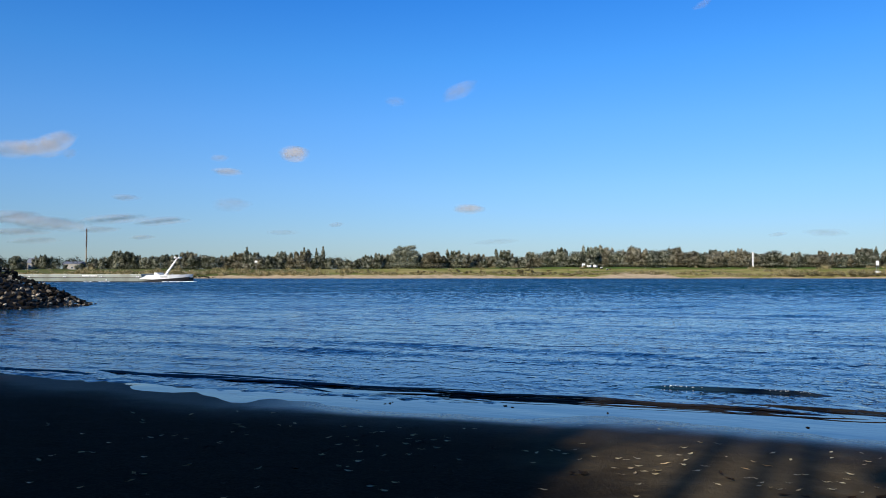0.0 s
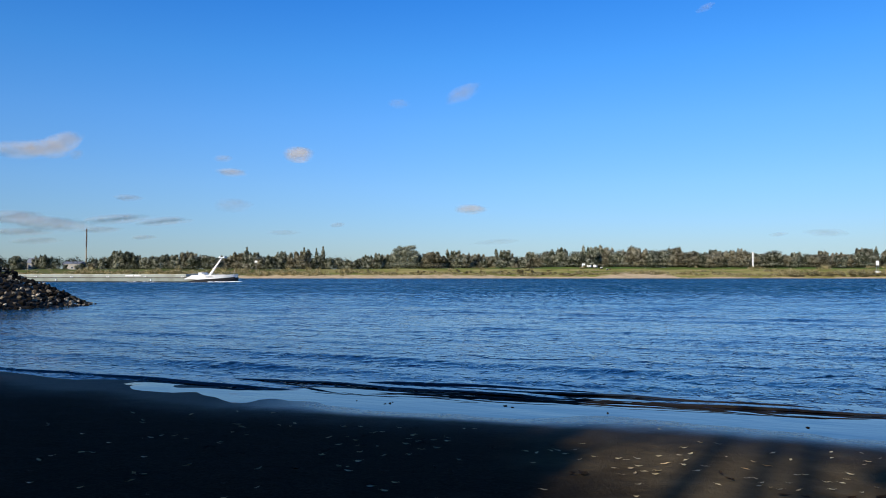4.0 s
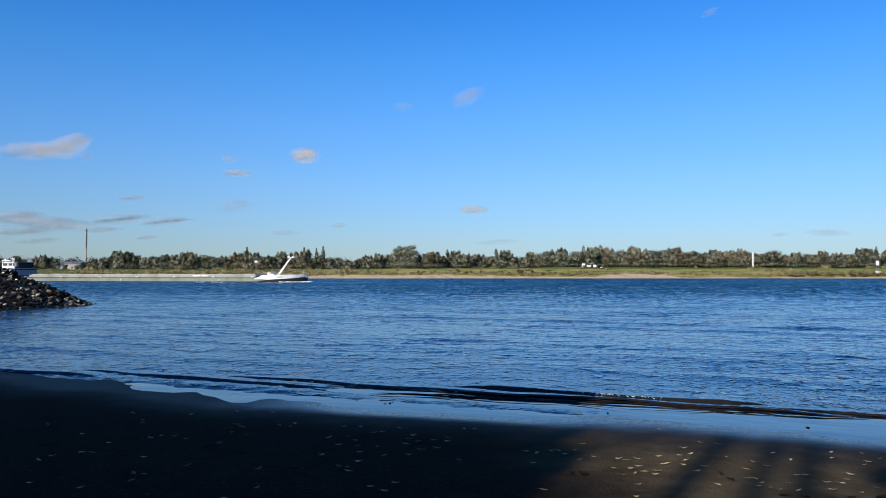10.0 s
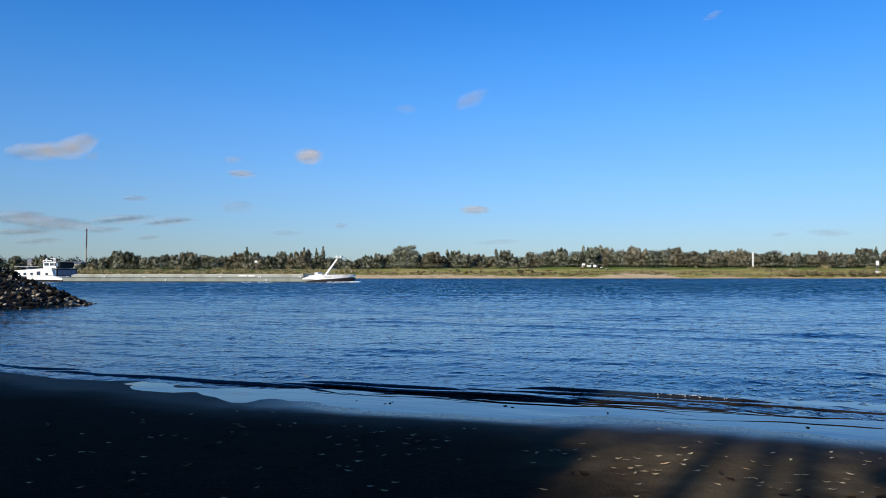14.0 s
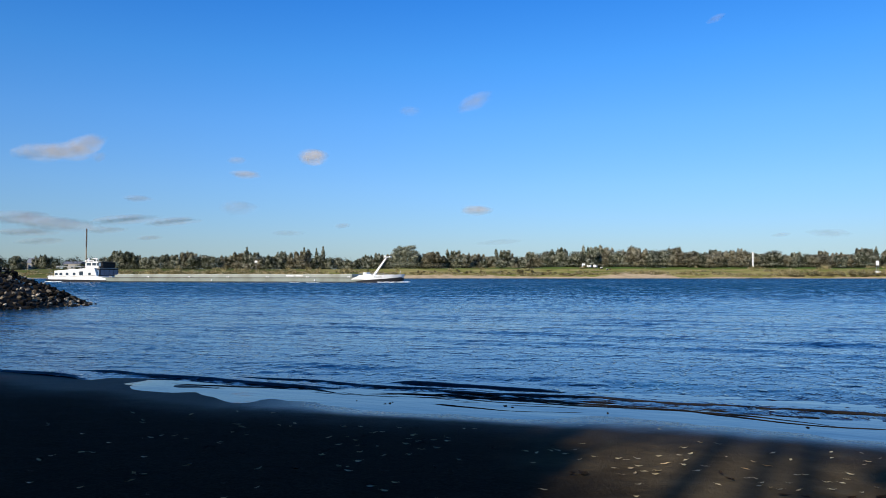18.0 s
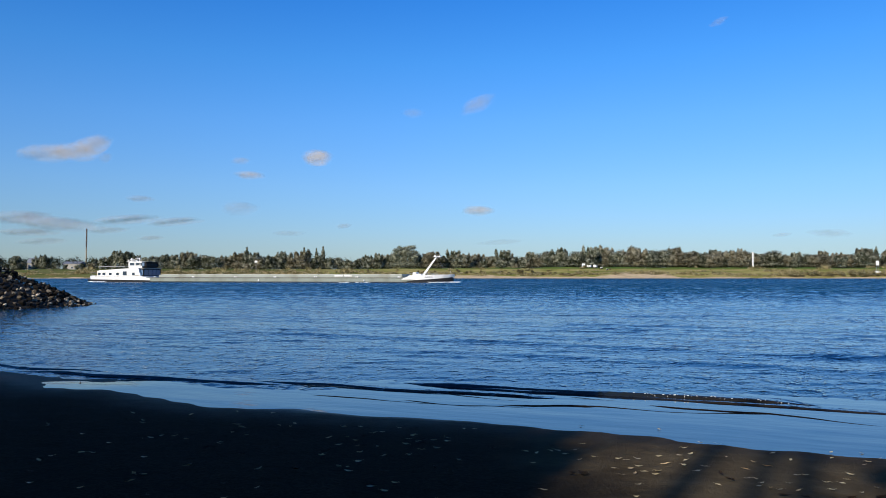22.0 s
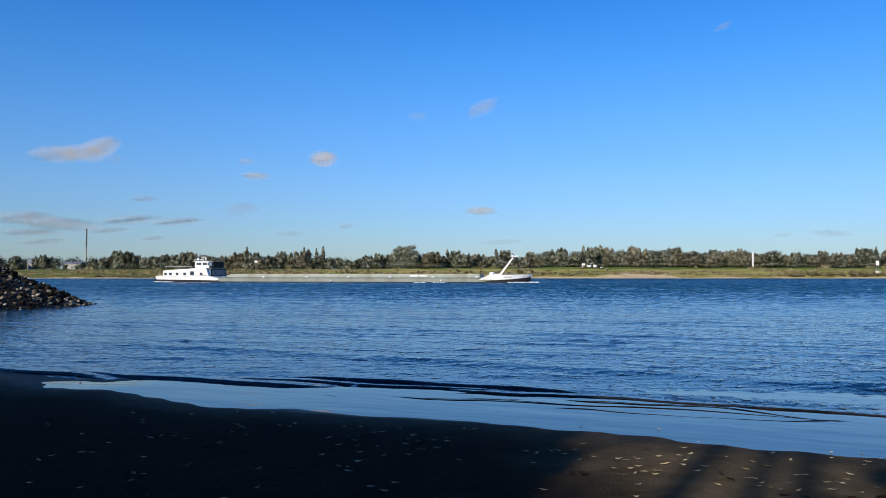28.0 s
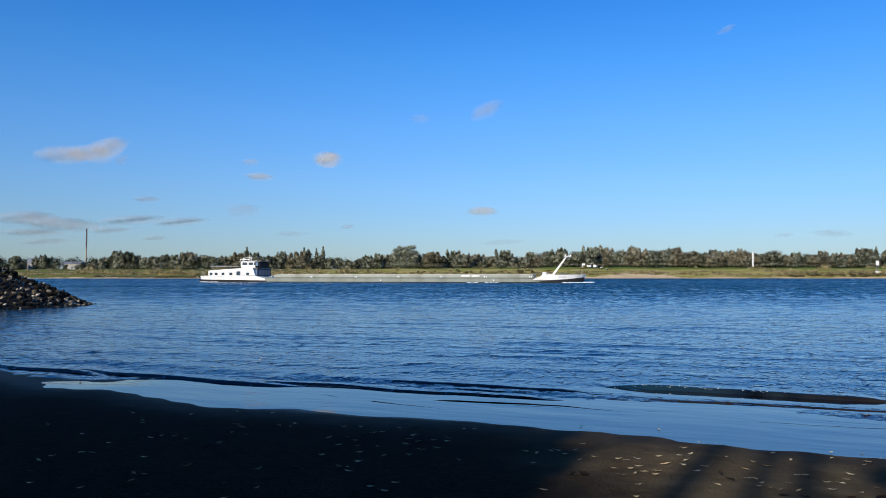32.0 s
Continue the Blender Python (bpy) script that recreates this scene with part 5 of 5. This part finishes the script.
AT_SHADE_EDGE = ((0.96, 8.61), (1.07, 8.51), (1.25, 8.64), (1.34, 8.68), (1.38, 8.45), (1.54, 8.72), (1.70, 9.09), (0.96, 7.92), (0.91, 6.73), (1.95, 10.48), (-0.60, 10.16), (-0.39, 9.56), (-0.45, 9.31), (-0.32, 9.16), (-0.45, 8.92), (-0.11, 9.26), (0.06, 9.44), (0.04, 9.20), (-0.26, 8.62), (-0.38, 8.29), (-0.08, 8.74))
DOWNSTREAM = ((3.16, 7.76), (3.00, 7.35), (3.41, 8.17), (3.45, 7.94), (3.88, 8.76), (3.89, 8.33), (3.06, 7.15), (3.07, 6.97), (3.13, 6.91), (3.32, 7.16), (3.28, 6.87), (4.45, 8.51), (4.76, 8.32), (4.15, 7.60), (3.62, 6.91), (3.86, 7.20), (4.11, 7.05), (3.84, 6.83), (3.71, 7.21))
IN_SHADE = ((-3.18, 11.49), (-2.60, 11.34), (-2.82, 10.19), (-2.70, 9.96), (-2.07, 10.39), (-2.07, 10.09), (-1.43, 9.33), (-1.24, 8.85), (-1.37, 10.20), (-1.13, 10.22), (-0.90, 9.74), (-0.80, 9.79), (-1.07, 9.13), (-1.01, 8.80), (-0.77, 8.74), (-0.93, 8.37), (-0.90, 7.88), (-1.07, 7.61), (-0.95, 7.43), (-0.66, 6.79), (-0.52, 6.61), (-1.34, 8.19), (-1.84, 7.45), (-1.66, 6.64))
UPSTREAM = ((-4.64, 11.12), (-4.22, 10.45), (-4.15, 10.26), (-3.60, 9.16), (-3.76, 11.07), (-2.65, 8.87), (-2.58, 7.53), (-3.95, 8.13), (-3.84, 8.14), (-4.17, 7.92), (-4.15, 7.65), (-2.96, 7.12), (-2.86, 6.83))
for zone in (IN_SUN, AT_SHADE_EDGE, DOWNSTREAM, IN_SHADE, UPSTREAM):
    for x, y in zone:
        drop_leaf(x, y, rng.uniform(0.065, 0.095), 12)
for _ in range(46):
    x = rng.uniform(-5.5, 5.2)
    y = rng.uniform(5.6, float(shore(x)) - 1.0)
    drop_leaf(x, y, rng.uniform(0.045, 0.075))
for cx, cy, sx, sy, n in ((1.35, 7.45, 0.07, 0.07, 7), (3.5, 6.6, 0.35, 0.12, 10), (2.85, 7.3, 0.05, 0.1, 3), (-0.5, 8.3, 1.6, 0.9, 14), (-2.6, 7.6, 1.4, 1.0, 12)):
    for _ in range(n):
        drop_leaf(rng.gauss(cx, sx), rng.gauss(cy, sy), rng.uniform(0.07, 0.12), 4, True)


def pebble(x, y, s):
    z = float(ground_height(np.array([x]), np.array([y]))[0])
    ob = new("pebble", STONES[int(s * 1000) % 9])
    ob.matrix_basis = pose(x, y, z + s * 0.2, 0, 0, x * 300) @ Matrix.Diagonal((s * 1.5, s, s, 1))
    tagged(ob, "small dark pebble lying in the wet film", "pebble", group="pebbles at the waterline")


for x, y, s in ((-0.9, 12.6, 0.06), (-0.86, 12.75, 0.045), (-0.98, 12.55, 0.05), (1.05, 12.4, 0.06), (1.15, 12.25, 0.05), (5.2, 10.6, 0.05), (-1.5, 12.9, 0.04), (2.6, 11.7, 0.045)):
    pebble(x, y, s)

# the leaf that blows past
def broad_leaf_bm():
    """A broad poplar leaf, slightly cupped, with its stalk."""
    bm = bmesh.new()
    rim = [(0.0, -0.42), (0.3, -0.46), (0.48, -0.26), (0.47, 0.0), (0.3, 0.26), (0.12, 0.46), (0.0, 0.58), (-0.14, 0.42), (-0.33, 0.22), (-0.5, -0.02), (-0.46, -0.3), (-0.26, -0.47)]
    mid = bm.verts.new((0, 0, -0.06))
    vs = [bm.verts.new((u, w, 0.3 * u * u + 0.12 * w * w)) for u, w in rim]
    for a, b in zip(vs, vs[1:] + vs[:1]):
        bm.faces.new((mid, a, b))
    add_tube(bm, (0, -0.42, 0.03), (0.05, -0.85, 0.1), 0.02, 0.014, seg=5)
    return bm


blown = tagged(mesh_ob("blowing_leaf", broad_leaf_bm(), M_SHADE), "dark green broad leaf blown past in the air", "leaf")
blown.scale = (0.044, 0.044, 0.044)
FALL = [(0.0, 1.2, 3.6, 6.0), (4.6, 0.3, 3.9, 5.2), (5.2, -0.9, 4, 3.9), (5.5, -1.45, 4, 3.36), (5.6, -1.62, 4, 3.22), (5.7, -1.73, 4, 3.13), (5.8, -1.86, 4, 2.94), (5.9, -1.93, 4, 2.82),
        (6.0, -2.03, 4, 2.55), (6.3, -2.26, 4, 1.98), (6.4, -2.34, 4, 1.84), (6.9, -3.2, 4.1, 0.9), (7.2, -3.6, 4.2, 0.47), (32.0, -3.6, 4.2, 0.47)]
tumble = [0, 0, 20, 60, 95, 130, 165, 200, 230, 280, 300, 350, 360, 360]
MOVING.append((blown, [(t, pose(a, b, c, 80 + 22 * math.sin(radians(k * 1.3)), 12 + k * 0.35, 20 * math.sin(radians(k)))) for (t, a, b, c), k in zip(FALL, tumble)]))


# ---- what moves ----
def motions():
    for ob, rows in MOVING:
        walk(ob, rows)
    drift = Vector((-OUT.x, -OUT.y, 0)) * 0.95
    walk(water, [(t, pose(drift.x * (t - 32), drift.y * (t - 32), 0)) for t in (0.0, 16.0, 32.0)])
    walk(film, [(t, pose(0, 0, z, 0, tip, 0)) for t, z, tip in zip(FILM_T, FILM_Z, FILM_TILT)])


motions()
